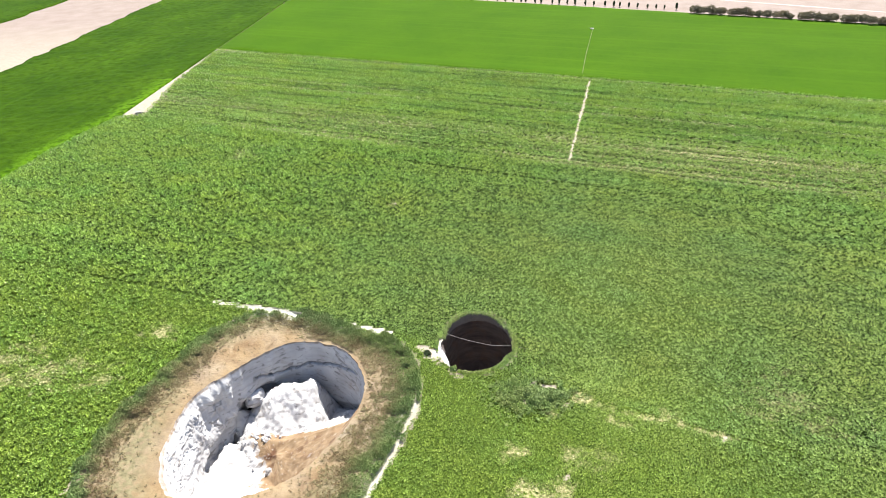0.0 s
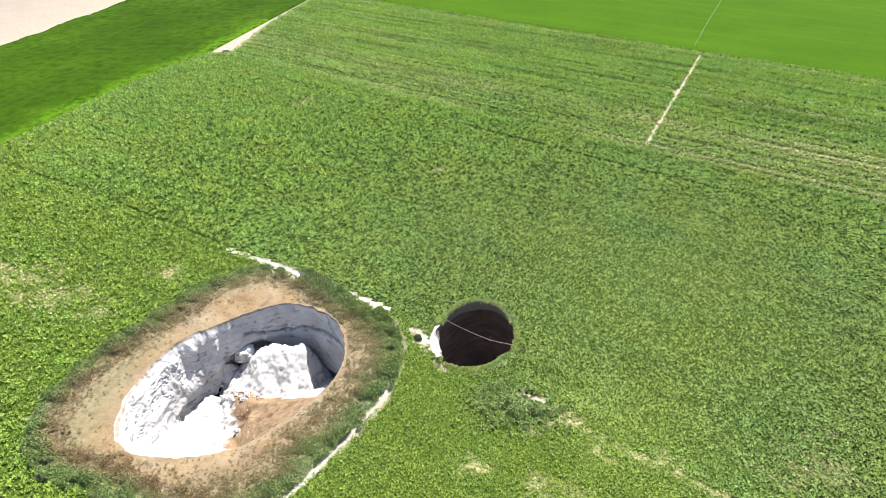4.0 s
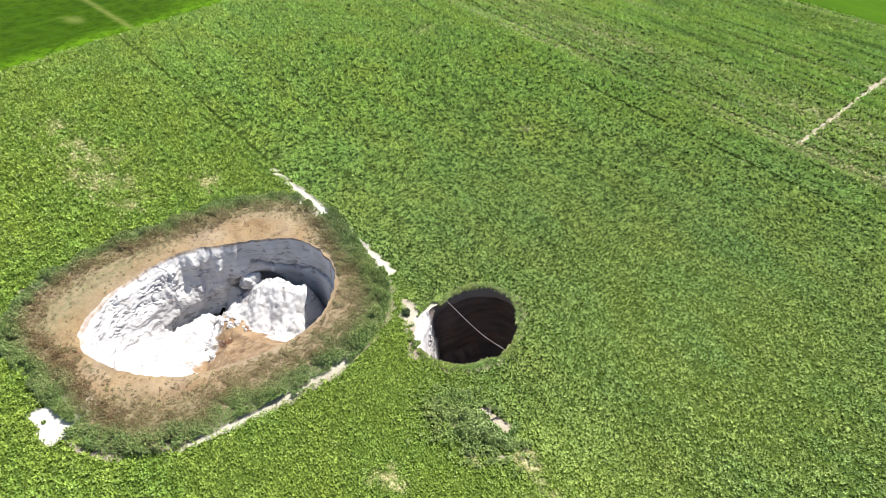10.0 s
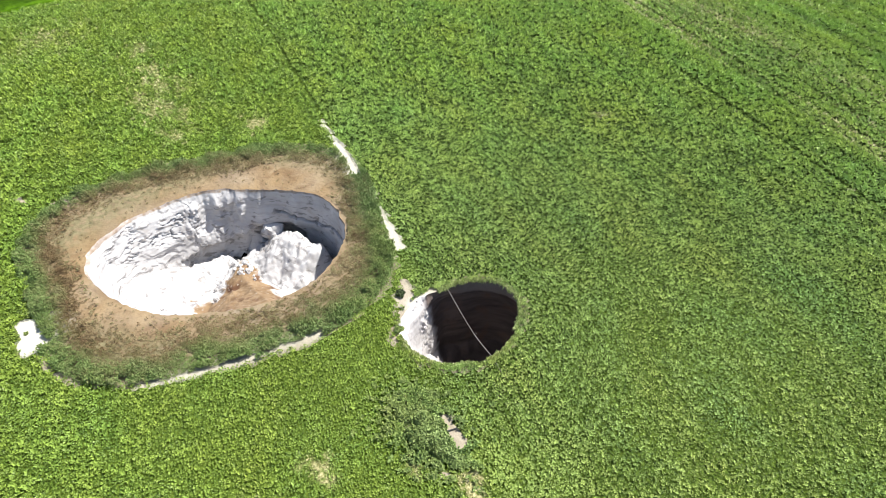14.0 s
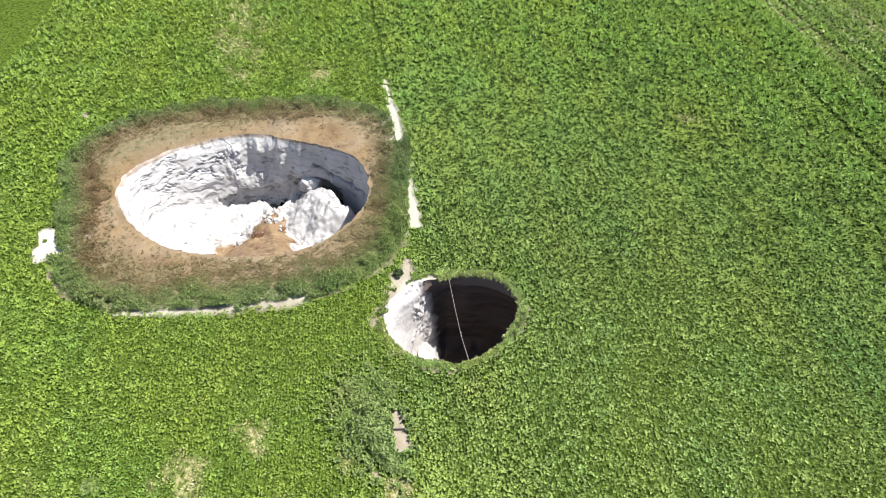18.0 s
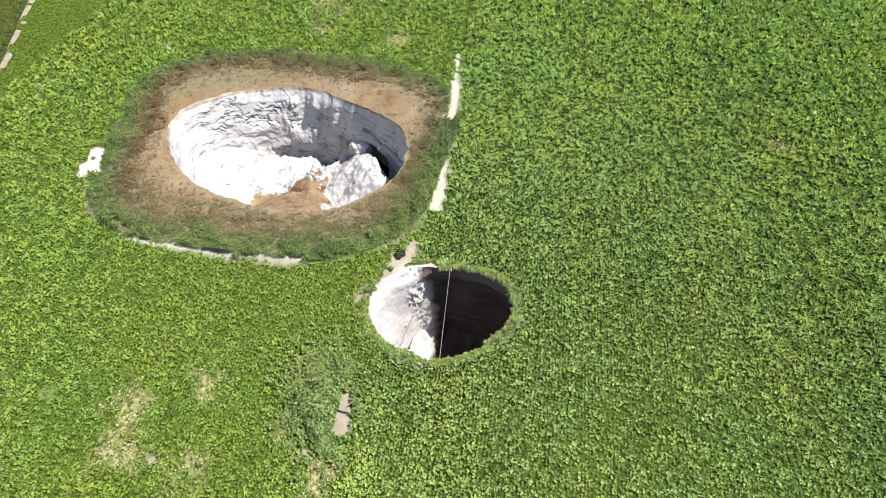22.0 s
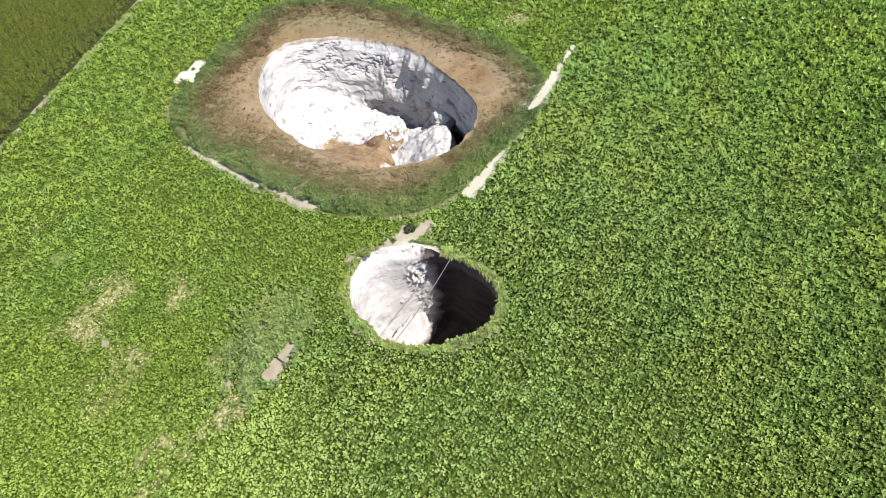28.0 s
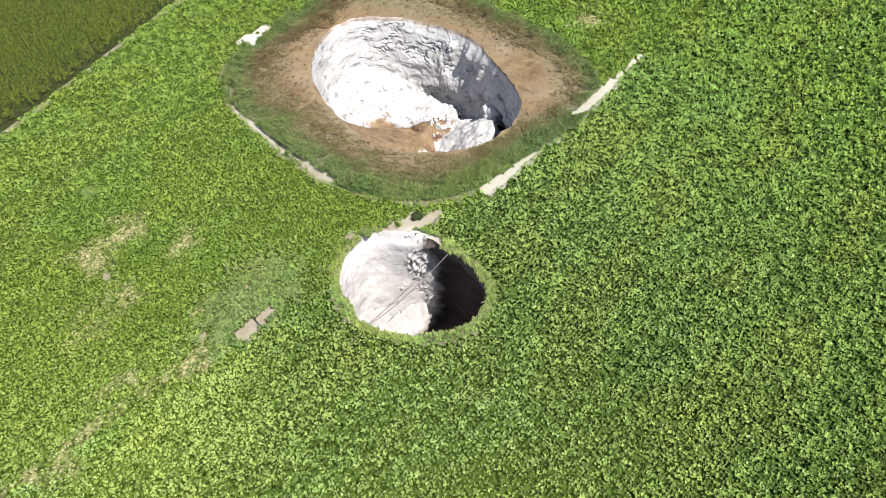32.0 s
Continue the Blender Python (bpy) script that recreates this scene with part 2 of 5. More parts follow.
def noise_(t, size, detail=4.0, stretch=None, distort=0.0):
    """Noise of a size in metres, in world space."""
    g = t.nodes.new("ShaderNodeNewGeometry")
    n = node(t, "TexNoise", Scale=1.0 / size, Detail=detail, Distortion=distort)
    if stretch:
        turned, mp = t.nodes.new("ShaderNodeMapping"), t.nodes.new("ShaderNodeMapping")
        mp.inputs["Scale"].default_value = stretch[:3]
        turned.inputs["Rotation"].default_value = (0, 0, stretch[3] if len(stretch) > 3 else 0)
        t.links.new(g.outputs["Position"], turned.inputs[0])
        t.links.new(turned.outputs[0], mp.inputs[0])
        t.links.new(mp.outputs[0], n.inputs["Vector"])
    else:
        t.links.new(g.outputs["Position"], n.inputs["Vector"])
    return n.outputs["Fac"]


def ramp(t, f, lo, hi):
    n = node(t, "MapRange")
    t.links.new(f, n.inputs[0])
    n.inputs[1].default_value, n.inputs[2].default_value = lo, hi
    return n.outputs[0]


def value_of(t, key):
    n = node(t, "Attribute")
    n.attribute_name = key
    return n.outputs["Fac"]


def bump(t, b, f, strength, distance):
    n = node(t, "Bump", Strength=strength, Distance=distance)
    t.links.new(f, n.inputs["Height"])
    t.links.new(n.outputs[0], b.inputs["Normal"])


def paint(t, b, colour):
    t.links.new(colour, b.inputs["Base Color"])


def ground_look(t, b):
    # pale steppe soil; rusty soil round the old sinkhole; dust and clods at two sizes
    pale = mix(t, (0.158, 0.120, 0.097), (0.202, 0.160, 0.135), ramp(t, noise_(t, 9, 6), 0.3, 0.7))
    pale = mix(t, pale, (0.145, 0.113, 0.086), ramp(t, noise_(t, 0.7, 5), 0.52, 0.8))
    rust = mix(t, (0.124, 0.079, 0.039), (0.192, 0.132, 0.067), ramp(t, noise_(t, 5, 6), 0.34, 0.66))
    rust = mix(t, rust, (0.098, 0.055, 0.026), math_(t, "MULTIPLY", ramp(t, noise_(t, 2.2, 8, distort=0.6), 0.5, 0.7), 0.75))
    rust = mix(t, rust, (0.208, 0.153, 0.090), ramp(t, noise_(t, 3.4, 6, distort=1.5), 0.53, 0.75))
    rust = mix(t, rust, (0.075, 0.052, 0.028), math_(t, "MULTIPLY", ramp(t, noise_(t, 0.45, 6), 0.58, 0.7), 0.6))
    tan = mix(t, (0.205, 0.175, 0.125), (0.274, 0.239, 0.182), ramp(t, noise_(t, 1.4, 5), 0.3, 0.7))
    c = mix(t, mix(t, pale, tan, value_of(t, "field")), rust, value_of(t, "rust"))
    straw = mix(t, (0.082, 0.072, 0.034), (0.165, 0.140, 0.075), ramp(t, noise_(t, 0.9, 6), 0.3, 0.7))
    c = mix(t, c, straw, math_(t, "MULTIPLY", value_of(t, "litter"), ramp(t, noise_(t, 1.1, 6), 0.28, 0.55)))
    c = mix(t, c, (0.418, 0.403, 0.342), value_of(t, "lime"))
    paint(t, b, c)
    bump(t, b, noise_(t, 0.5, 6), 0.8, 0.14)


def marl_look(t, b):
    # chalky marl: white where dry and broken, greyer beds, damp blotches, rusty soil washed over it
    c = mix(t, (0.365, 0.354, 0.348), (0.465, 0.455, 0.449), ramp(t, noise_(t, 3.5, 6), 0.35, 0.65))
    c = mix(t, c, (0.26, 0.247, 0.238), math_(t, "MULTIPLY", ramp(t, noise_(t, 1.6, 6, (0.35, 0.35, 3.0)), 0.5, 0.75), 0.6))
    c = mix(t, c, (0.16, 0.152, 0.147), math_(t, "MULTIPLY", ramp(t, noise_(t, 1.7, 8, (1.0, 1.0, 2.2), 0.8), 0.56, 0.66), 0.8))
    c = mix(t, c, (0.24, 0.195, 0.155), math_(t, "MULTIPLY", ramp(t, noise_(t, 2.9, 7, distort=1.2), 0.56, 0.72), 0.45))
    rust = mix(t, (0.140, 0.088, 0.046), (0.235, 0.165, 0.098), ramp(t, noise_(t, 1.6, 7), 0.3, 0.7))
    rust = mix(t, rust, (0.085, 0.042, 0.022), ramp(t, noise_(t, 2.0, 7), 0.52, 0.68))
    rust = mix(t, rust, (0.30, 0.255, 0.20), math_(t, "MULTIPLY", ramp(t, noise_(t, 0.5, 5), 0.6, 0.68), 0.7))
    c = mix(t, c, rust, ramp(t, math_(t, "MULTIPLY_ADD", noise_(t, 0.9, 8), 0.5, math_(t, "MULTIPLY", value_of(t, "rust"), 0.75)), 0.42, 0.74))
    paint(t, b, c)
    bump(t, b, noise_(t, 0.6, 7), 0.45, 0.05)


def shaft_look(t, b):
    # pale marl on the side of the old sinkhole, brown clay with painted shade opposite, root soil on top
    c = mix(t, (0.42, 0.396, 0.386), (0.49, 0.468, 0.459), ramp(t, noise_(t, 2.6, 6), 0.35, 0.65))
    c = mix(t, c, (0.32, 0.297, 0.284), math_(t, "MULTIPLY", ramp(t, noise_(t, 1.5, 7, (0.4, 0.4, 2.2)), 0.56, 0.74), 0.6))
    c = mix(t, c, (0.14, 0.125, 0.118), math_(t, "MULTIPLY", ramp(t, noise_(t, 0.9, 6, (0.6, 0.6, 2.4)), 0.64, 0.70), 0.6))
    # near-black browns: clay colour with the shaft's shade put into it
    clay_shade = mix(t, (0.042, 0.032, 0.028), (0.080, 0.060, 0.053), ramp(t, noise_(t, 2.0, 6, (0.4, 0.4, 2.0)), 0.35, 0.65))
    clay_shade = mix(t, clay_shade, (0.085, 0.05, 0.034), math_(t, "MULTIPLY", ramp(t, noise_(t, 2.6, 5), 0.52, 0.7), 0.7))
    c = mix(t, c, clay_shade, value_of(t, "clay_shade"))
    c = mix(t, c, (0.135, 0.112, 0.098), value_of(t, "rust"))
    paint(t, b, c)
    bump(t, b, noise_(t, 0.5, 7), 0.5, 0.07)


def leafy(low, high, dry, share=0.3, gloss=0.5, plant=0.0, dry_low=None):
    """Leaves: each its own tint, each plant too, patches metres wide, yellowed by dryness; light shines through."""
    def build(t, b):
        g = t.nodes.new("ShaderNodeNewGeometry")
        own = math_(t, "MULTIPLY", g.outputs["Random Per Island"], 1 - plant)
        c = mix(t, low, high, math_(t, "MULTIPLY_ADD", value_of(t, "tint"), plant, own))
        patch = mix(t, (0.92, 0.97, 0.96), (1.10, 1.04, 0.86), ramp(t, noise_(t, 14, 5), 0.34, 0.66))
        m = t.nodes.new("ShaderNodeMix")
        m.data_type, m.blend_type = "RGBA", "MULTIPLY"
        m.inputs[0].default_value = 1
        t.links.new(c, m.inputs[6])
        t.links.new(patch, m.inputs[7])
        wither = mix(t, dry_low, dry, value_of(t, "tint")) if dry_low else dry
        c = mix(t, m.outputs[2], wither, value_of(t, "dry"))
        paint(t, b, c)
        b.inputs["Roughness"].default_value = gloss
        tr = node(t, "BsdfTranslucent")
        t.links.new(c, tr.inputs[0])
        ms = node(t, "MixShader", Fac=share)
        t.links.new(b.outputs[0], ms.inputs[1])
        t.links.new(tr.outputs[0], ms.inputs[2])
        t.links.new(ms.outputs[0], t.nodes["Material Output"].inputs[0])
    return build


def beet_look(t, b):
    """Beet leaves: each leaf and each plant its own tint, the tones also painting dark gaps and pale highlights;
    blue-green north of the old field line, yellower south of it; patches along the rows; straw where dry.
    """
    g = t.nodes.new("ShaderNodeNewGeometry")
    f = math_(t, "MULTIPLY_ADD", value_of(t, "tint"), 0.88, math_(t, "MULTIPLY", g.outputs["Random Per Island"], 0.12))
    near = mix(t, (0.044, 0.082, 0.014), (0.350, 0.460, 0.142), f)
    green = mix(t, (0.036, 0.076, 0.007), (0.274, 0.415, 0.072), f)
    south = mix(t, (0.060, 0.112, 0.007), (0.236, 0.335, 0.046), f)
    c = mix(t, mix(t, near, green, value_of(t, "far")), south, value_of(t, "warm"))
    for size, stretch, lo, hi in ((7.0, (0.45, 1, 1, -ROW), (0.91, 0.99, 1.0), (1.10, 1.01, 0.90)), (22.0, None, (0.94, 0.99, 1.04), (1.06, 1.01, 0.90))):
        m = t.nodes.new("ShaderNodeMix")
        m.data_type, m.blend_type = "RGBA", "MULTIPLY"
        m.inputs[0].default_value = 1
        t.links.new(c, m.inputs[6])
        t.links.new(mix(t, lo, hi, ramp(t, noise_(t, size, 5, stretch), 0.32, 0.68)), m.inputs[7])
        c = m.outputs[2]
    wither = mix(t, (0.25, 0.255, 0.085), (0.50, 0.455, 0.26), value_of(t, "tint"))
    c = mix(t, c, wither, value_of(t, "dry"))
    paint(t, b, c)
    tr = node(t, "BsdfTranslucent")
    t.links.new(c, tr.inputs[0])
    ms = node(t, "MixShader", Fac=0.2)
    t.links.new(b.outputs[0], ms.inputs[1])
    t.links.new(tr.outputs[0], ms.inputs[2])
    t.links.new(ms.outputs[0], t.nodes["Material Output"].inputs[0])


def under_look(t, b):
    # lower leaves and soil between the plants, mottled leaf by leaf; near-black tones paint the gap shade
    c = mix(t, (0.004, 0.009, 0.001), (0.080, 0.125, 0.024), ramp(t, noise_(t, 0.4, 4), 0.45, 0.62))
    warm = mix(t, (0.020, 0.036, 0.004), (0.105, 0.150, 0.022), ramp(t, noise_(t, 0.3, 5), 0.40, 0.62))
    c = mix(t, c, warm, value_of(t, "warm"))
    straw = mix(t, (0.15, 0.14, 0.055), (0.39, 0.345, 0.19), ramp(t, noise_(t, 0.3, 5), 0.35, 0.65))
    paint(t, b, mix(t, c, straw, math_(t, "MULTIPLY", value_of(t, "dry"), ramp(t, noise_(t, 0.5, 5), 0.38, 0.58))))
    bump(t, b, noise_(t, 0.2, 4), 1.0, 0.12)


def sward(low, high, row_turn=ROW, row=1.4, streak=0.35, speck=0.75):
    """A closed green crop seen from afar."""
    def build(t, b):
        c = mix(t, low, high, ramp(t, noise_(t, 30, 5), 0.3, 0.7))
        c = mix(t, c, tuple(0.62 * v for v in low), math_(t, "MULTIPLY", ramp(t, noise_(t, 2.8, 7), 0.45, 0.72), speck))
        lines = noise_(t, row, 3, (0.03, 1, 1, -row_turn))
        c = mix(t, c, tuple(1.3 * v for v in high), math_(t, "MULTIPLY", ramp(t, lines, 0.5, 0.72), streak))
        lush = math_(t, "MULTIPLY", value_of(t, "lush"), ramp(t, noise_(t, 1.8, 6), 0.35, 0.6))
        c = mix(t, c, tuple(2.0 * v for v in high), lush)
        c = mix(t, c, (0.155, 0.17, 0.045), math_(t, "MULTIPLY", value_of(t, "dry"), 0.75))
        paint(t, b, c)
        bump(t, b, noise_(t, 0.9, 6), 1.0, 0.33 * speck)
    return build


def plain(colour, dark=0.7, size=0.3, rough_=0.8, metal=0.0):
    def build(t, b):
        paint(t, b, mix(t, tuple(dark * v for v in colour), colour, ramp(t, noise_(t, size, 5), 0.3, 0.7)))
        b.inputs["Roughness"].default_value, b.inputs["Metallic"].default_value = rough_, metal
    return build


SOIL = material("soil", ground_look)
MARL = material("chalk_marl", marl_look)
SHAFT_ROCK = material("marl_with_painted_shade", shaft_look)
BEET = material("beet_leaf", beet_look, 0.45, 0.42)
UNDER = material("lower_leaves_and_shade", under_look, 0.95, 0.03)
WEED = material("weed_leaf", leafy((0.058, 0.104, 0.025), (0.178, 0.250, 0.085), (0.265, 0.222, 0.118), 0.2, 0.7, 0.6, (0.128, 0.082, 0.038)))
CORN = material("corn_leaf", leafy((0.046, 0.084, 0.005), (0.152, 0.208, 0.022), (0.180, 0.150, 0.032), 0.15, 0.6))
CORN_FLOOR = material("soil_with_corn_shade", plain((0.040, 0.047, 0.012), 0.5, 0.4, 0.95))
LUCERNE = material("lucerne", sward((0.015, 0.039, 0.001), (0.029, 0.062, 0.002), radians(84), 2.2, 0.25), spec=0.03)
FAR_BEET = material("far_beet", sward((0.058, 0.088, 0.021), (0.085, 0.125, 0.034), ROW, 1.0, 0.3), spec=0.03)
FAR_CORN = material("far_corn", sward((0.030, 0.042, 0.006), (0.044, 0.058, 0.009), math.atan(0.083), 1.4, 0.3), spec=0.03)
CEREAL = material("green_cereal", sward((0.026, 0.064, 0.0015), (0.036, 0.08, 0.002), ROW, 3.5, 0.35, 0.2), spec=0.03)
BARK = material("bark", plain((0.16, 0.13, 0.11)))
GREY_LEAF = material("dusty_leaf", leafy((0.11, 0.094, 0.066), (0.20, 0.175, 0.125), (0.18, 0.14, 0.09), 0.35, 0.9))
DARK_LEAF = material("dark_leaf", leafy((0.02, 0.04, 0.015), (0.04, 0.07, 0.025), (0.2, 0.17, 0.1), 0.1, 0.8))
ALUMINIUM = material("weathered_aluminium", plain((0.21, 0.185, 0.175), 0.7, 0.2, 0.6, 0.3))
BLACK_PIPE = material("black_polythene", plain((0.03, 0.03, 0.032), 0.7, 0.2, 0.5))
FAINT = material("trodden_cereal", plain((0.10, 0.135, 0.035), 0.6, 2.0, 0.95))
RANK = material("rank_weed_leaf", leafy((0.052, 0.094, 0.022), (0.265, 0.360, 0.115), (0.30, 0.25, 0.14), 0.2, 0.6, 0.4))
CONCRETE = material("concrete", plain((0.26, 0.245, 0.22), 0.75, 0.4))
TRACK = material("dusty_track", plain((0.30, 0.27, 0.235), 0.85, 3.0, 0.95))

# ---- the ground, one sheet with the two sinkholes cut out ----
def ring(c, centre, count, grow=0.0, jag=0.0, seed=0.0):
    a = np.linspace(0, 2 * np.pi, count, endpoint=False)
    r = outline(c, a) + grow
    r = r + jag * rough(centre[0] + r * np.cos(a), centre[1] + r * np.sin(a), 1.6, seed)
    return centre[0] + r * np.cos(a), centre[1] + r * np.sin(a)


PIT_EDGE = ring(PIT_RIM, PIT, 560, 0, 0.45, 31)
SHAFT_EDGE = ring(SHAFT_RIM, SHAFT, 340, 0, 0.5, 33)


def lie(x, y):
    """Height of the ground: nearly flat, a little sunk round the old sinkhole."""
    d = -inside(PIT_RIM, PIT, x, y)
    return 0.05 * wobble(x, y, 3.0, 41) * np.clip(1 - np.hypot(x + 10, y - 85) / 70, 0, 1) - (0.35 + 0.9 * np.clip(np.cos(np.arctan2(y - PIT[1], x - PIT[0]) + 0.45), 0, 1) ** 3) * np.exp(-np.clip(d, 0, None) / 2.5)


def build_ground():
    from mathutils.geometry import delaunay_2d_cdt
    xs, ys = np.meshgrid(np.arange(-60, 40, 0.9), np.arange(44, 118, 0.9))
    xs, ys = xs.ravel() + rng.uniform(-0.25, 0.25, xs.size), ys.ravel() + rng.uniform(-0.25, 0.25, ys.size)
    keep = (inside(PIT_RIM, PIT, xs, ys, 0.8) < 0) & (inside(SHAFT_RIM, SHAFT, xs, ys, 0.7) < 0)
    far = np.array([-3000, -1200, -600, -300, -180, -110, -75, 60, 100, 180, 300, 600, 1200, 3000.0])
    fx, fy = np.meshgrid(far, far + 80)
    out = (fx < -62) | (fx > 42) | (fy < 42) | (fy > 120)
    x = np.concatenate([PIT_EDGE[0], SHAFT_EDGE[0], xs[keep], fx[out]])
    y = np.concatenate([PIT_EDGE[1], SHAFT_EDGE[1], ys[keep], fy[out]])
    n1, n2 = len(PIT_EDGE[0]), len(SHAFT_EDGE[0])
    edges = [(i, (i + 1) % n1) for i in range(n1)] + [(n1 + i, n1 + (i + 1) % n2) for i in range(n2)]
    co, _, faces, *_ = delaunay_2d_cdt([Vector((a, b)) for a, b in zip(x, y)], edges, [], 0, 1e-5)
    p = np.array([tuple(v) for v in co])
    f = np.array([tuple(t) for t in faces])
    order = np.cross(p[f[:, 1]] - p[f[:, 0]], p[f[:, 2]] - p[f[:, 0]])
    f[order < 0] = f[order < 0][:, ::-1]
    in_pit, in_shaft = (f < n1).all(1), ((f >= n1) & (f < n1 + n2)).all(1)
    c = p[f].mean(1)
    hole = (in_pit & (inside(PIT_RIM, PIT, c[:, 0], c[:, 1]) > -0.6)) | (in_shaft & (inside(SHAFT_RIM, SHAFT, c[:, 0], c[:, 1]) > -0.5))
    f = f[~hole]
    z = lie(p[:, 0], p[:, 1])
    d = inside(WEED_RIM, PIT, p[:, 0], p[:, 1], 0.5 * rough(p[:, 0], p[:, 1], 3, 43))
    rust = np.clip(d / 1.6, 0, 1) * np.clip(0.75 + 0.5 * rough(p[:, 0], p[:, 1], 6, 44), 0, 1)
    rust = np.maximum(rust, 0.35 * np.clip(1.3 + inside(SHAFT_RIM, SHAFT, p[:, 0], p[:, 1]) / 1.2, 0, 1))
    litter = np.clip(1.35 - abs(inside(BARE_RIM, PIT, p[:, 0], p[:, 1], 1.2 * rough(p[:, 0], p[:, 1], 4, 121)) + 2.2) / 3.6, 0, 1)
    lime = np.maximum(np.clip(1.6 - np.hypot(p[:, 0] + 22.8, p[:, 1] - 52.2) / 3.5, 0, 1), np.clip(1 - to_line(p[:, 0], p[:, 1], (-6, 60), (-0.5, 80))[0] / 2, 0, 1) * 0.6)
    lime = np.maximum(lime, 0.7 * np.clip(1.5 - to_line(p[:, 0], p[:, 1], (-43, 107), (-6, 97))[0] / 2, 0, 1))
    lime = np.maximum(lime, 0.2 * np.clip(1.2 - np.hypot((p[:, 0] - 3.0) / 3.2, (p[:, 1] - 91.5) / 4.5), 0, 1))
    az = np.degrees(np.arctan2(p[:, 1] - SHAFT[1], p[:, 0] - SHAFT[0])) % 360
    lime = np.maximum(lime, np.clip(1.5 + inside(SHAFT_RIM, SHAFT, p[:, 0], p[:, 1]) / 0.8, 0, 0.9) * np.clip(1.5 - abs(az - 190) / 22, 0, 1))
    ob = mesh_of("ground", np.c_[p, z], f, SOIL, {"rust": rust, "litter": litter, "lime": lime, "field": ((across(p[:, 0], p[:, 1]) < NORTH + 40) & (np.hypot(p[:, 0], p[:, 1] - 80) < 260)).astype(float)}, True)
    return tagged(ob, "pale dry steppe soil, rusty brown round the old sinkhole", "ground", kind="structure")


build_ground()


def rock(points, size, seed=0.0, octaves=5, stretch=1.0):
    """Fractal rock relief about -1..1 at 3D points; stretch: flatter beds."""
    return np.array([noise.fractal(Vector((a / size + seed, b / size - seed, stretch * c / size)), 0.85, 2.1, octaves) for a, b, c in points.reshape(-1, 3)]).reshape(points.shape[:-1])


def ridges(points, size, seed=0.0, stretch=1.0):
    return np.array([noise.ridged_multi_fractal(Vector((a / size + seed, b / size - seed, stretch * c / size)), 0.9, 2.2, 4, 1.0, 2.0) for a, b, c in points.reshape(-1, 3)]).reshape(points.shape[:-1])


# ---- the old, wide sinkhole ----
def dome(x, y, cx, cy, ax, ay, power=2.0):
    return np.clip(1 - (np.abs((x - cx) / ax) ** power + np.abs((y - cy) / ay) ** power), 0, 1)


def slump(x, y):
    """0 to 1: where rusty soil has slid in from the eastern rim."""
    q = (x + 31.5) * 0.779 + (y - 80.0) * 0.628
    out = np.clip(0.45 + (q - 0.8 + 2.4 * rough(x, y, 3.4, 52) + 2.0 * rough(x, y, 1.0, 55)) / 3.6, 0, 1) * np.clip((x + 31.5 + 1.5 * rough(x, y, 1.5, 58)) / 2, 0, 1) * np.clip(0.5 + (83.2 - 0.1 * (x + 30) - y + 1.8 * rough(x, y, 1.8, 54)) / 2.2, 0, 1)
    # soil hanging down all along the eastern rim
    a = np.degrees(np.arctan2(y - PIT[1], x - PIT[0]))
    hem = np.clip(1.1 - (inside(PIT_RIM, PIT, x, y) - 2.4 + 1.3 * rough(x, y, 2.6, 59) + 0.8 * rough(x, y, 0.8, 60)) / 1.6, 0, 1)
    out = np.maximum(out, hem * np.clip(1.6 - abs(a + 13) / 28, 0, 1))
    # a white gully washed out of the rim
    d, s = to_line(x, y, (-20.0, 72.6), (-13.0, 76.3))
    return out * np.clip((d - 0.3 - 0.9 * rough(x, y, 1.2, 57)) / 1.4, 0.72, 1)


def pit_floor(x, y):
    z = -12.2 + 0.45 * rough(x, y, 5, 51) + 0.34 * np.clip(75 - y, 0, None) - 0.1 * np.clip(y - 75, 0, None)
    z = z - 4.0 * dome(x, y, -17.5, 93, 10, 6) - 4.5 * dome(x, y, -35.2, 87, 5, 7)
    q = np.clip((x + 31.5) * 0.779 + (y - 80.0) * 0.628, 0, None)
    s = q / (q + np.clip(inside(PIT_RIM, PIT, x, y), 0.01, None) + 0.5)
    fan = -12.4 + 10.6 * s ** 1.05 - 0.9 * np.clip(y - 80.5 + 0.1 * (x + 30), 0, None) + 0.3 * rough(x, y, 1.8, 53)
    return np.maximum(z, fan)


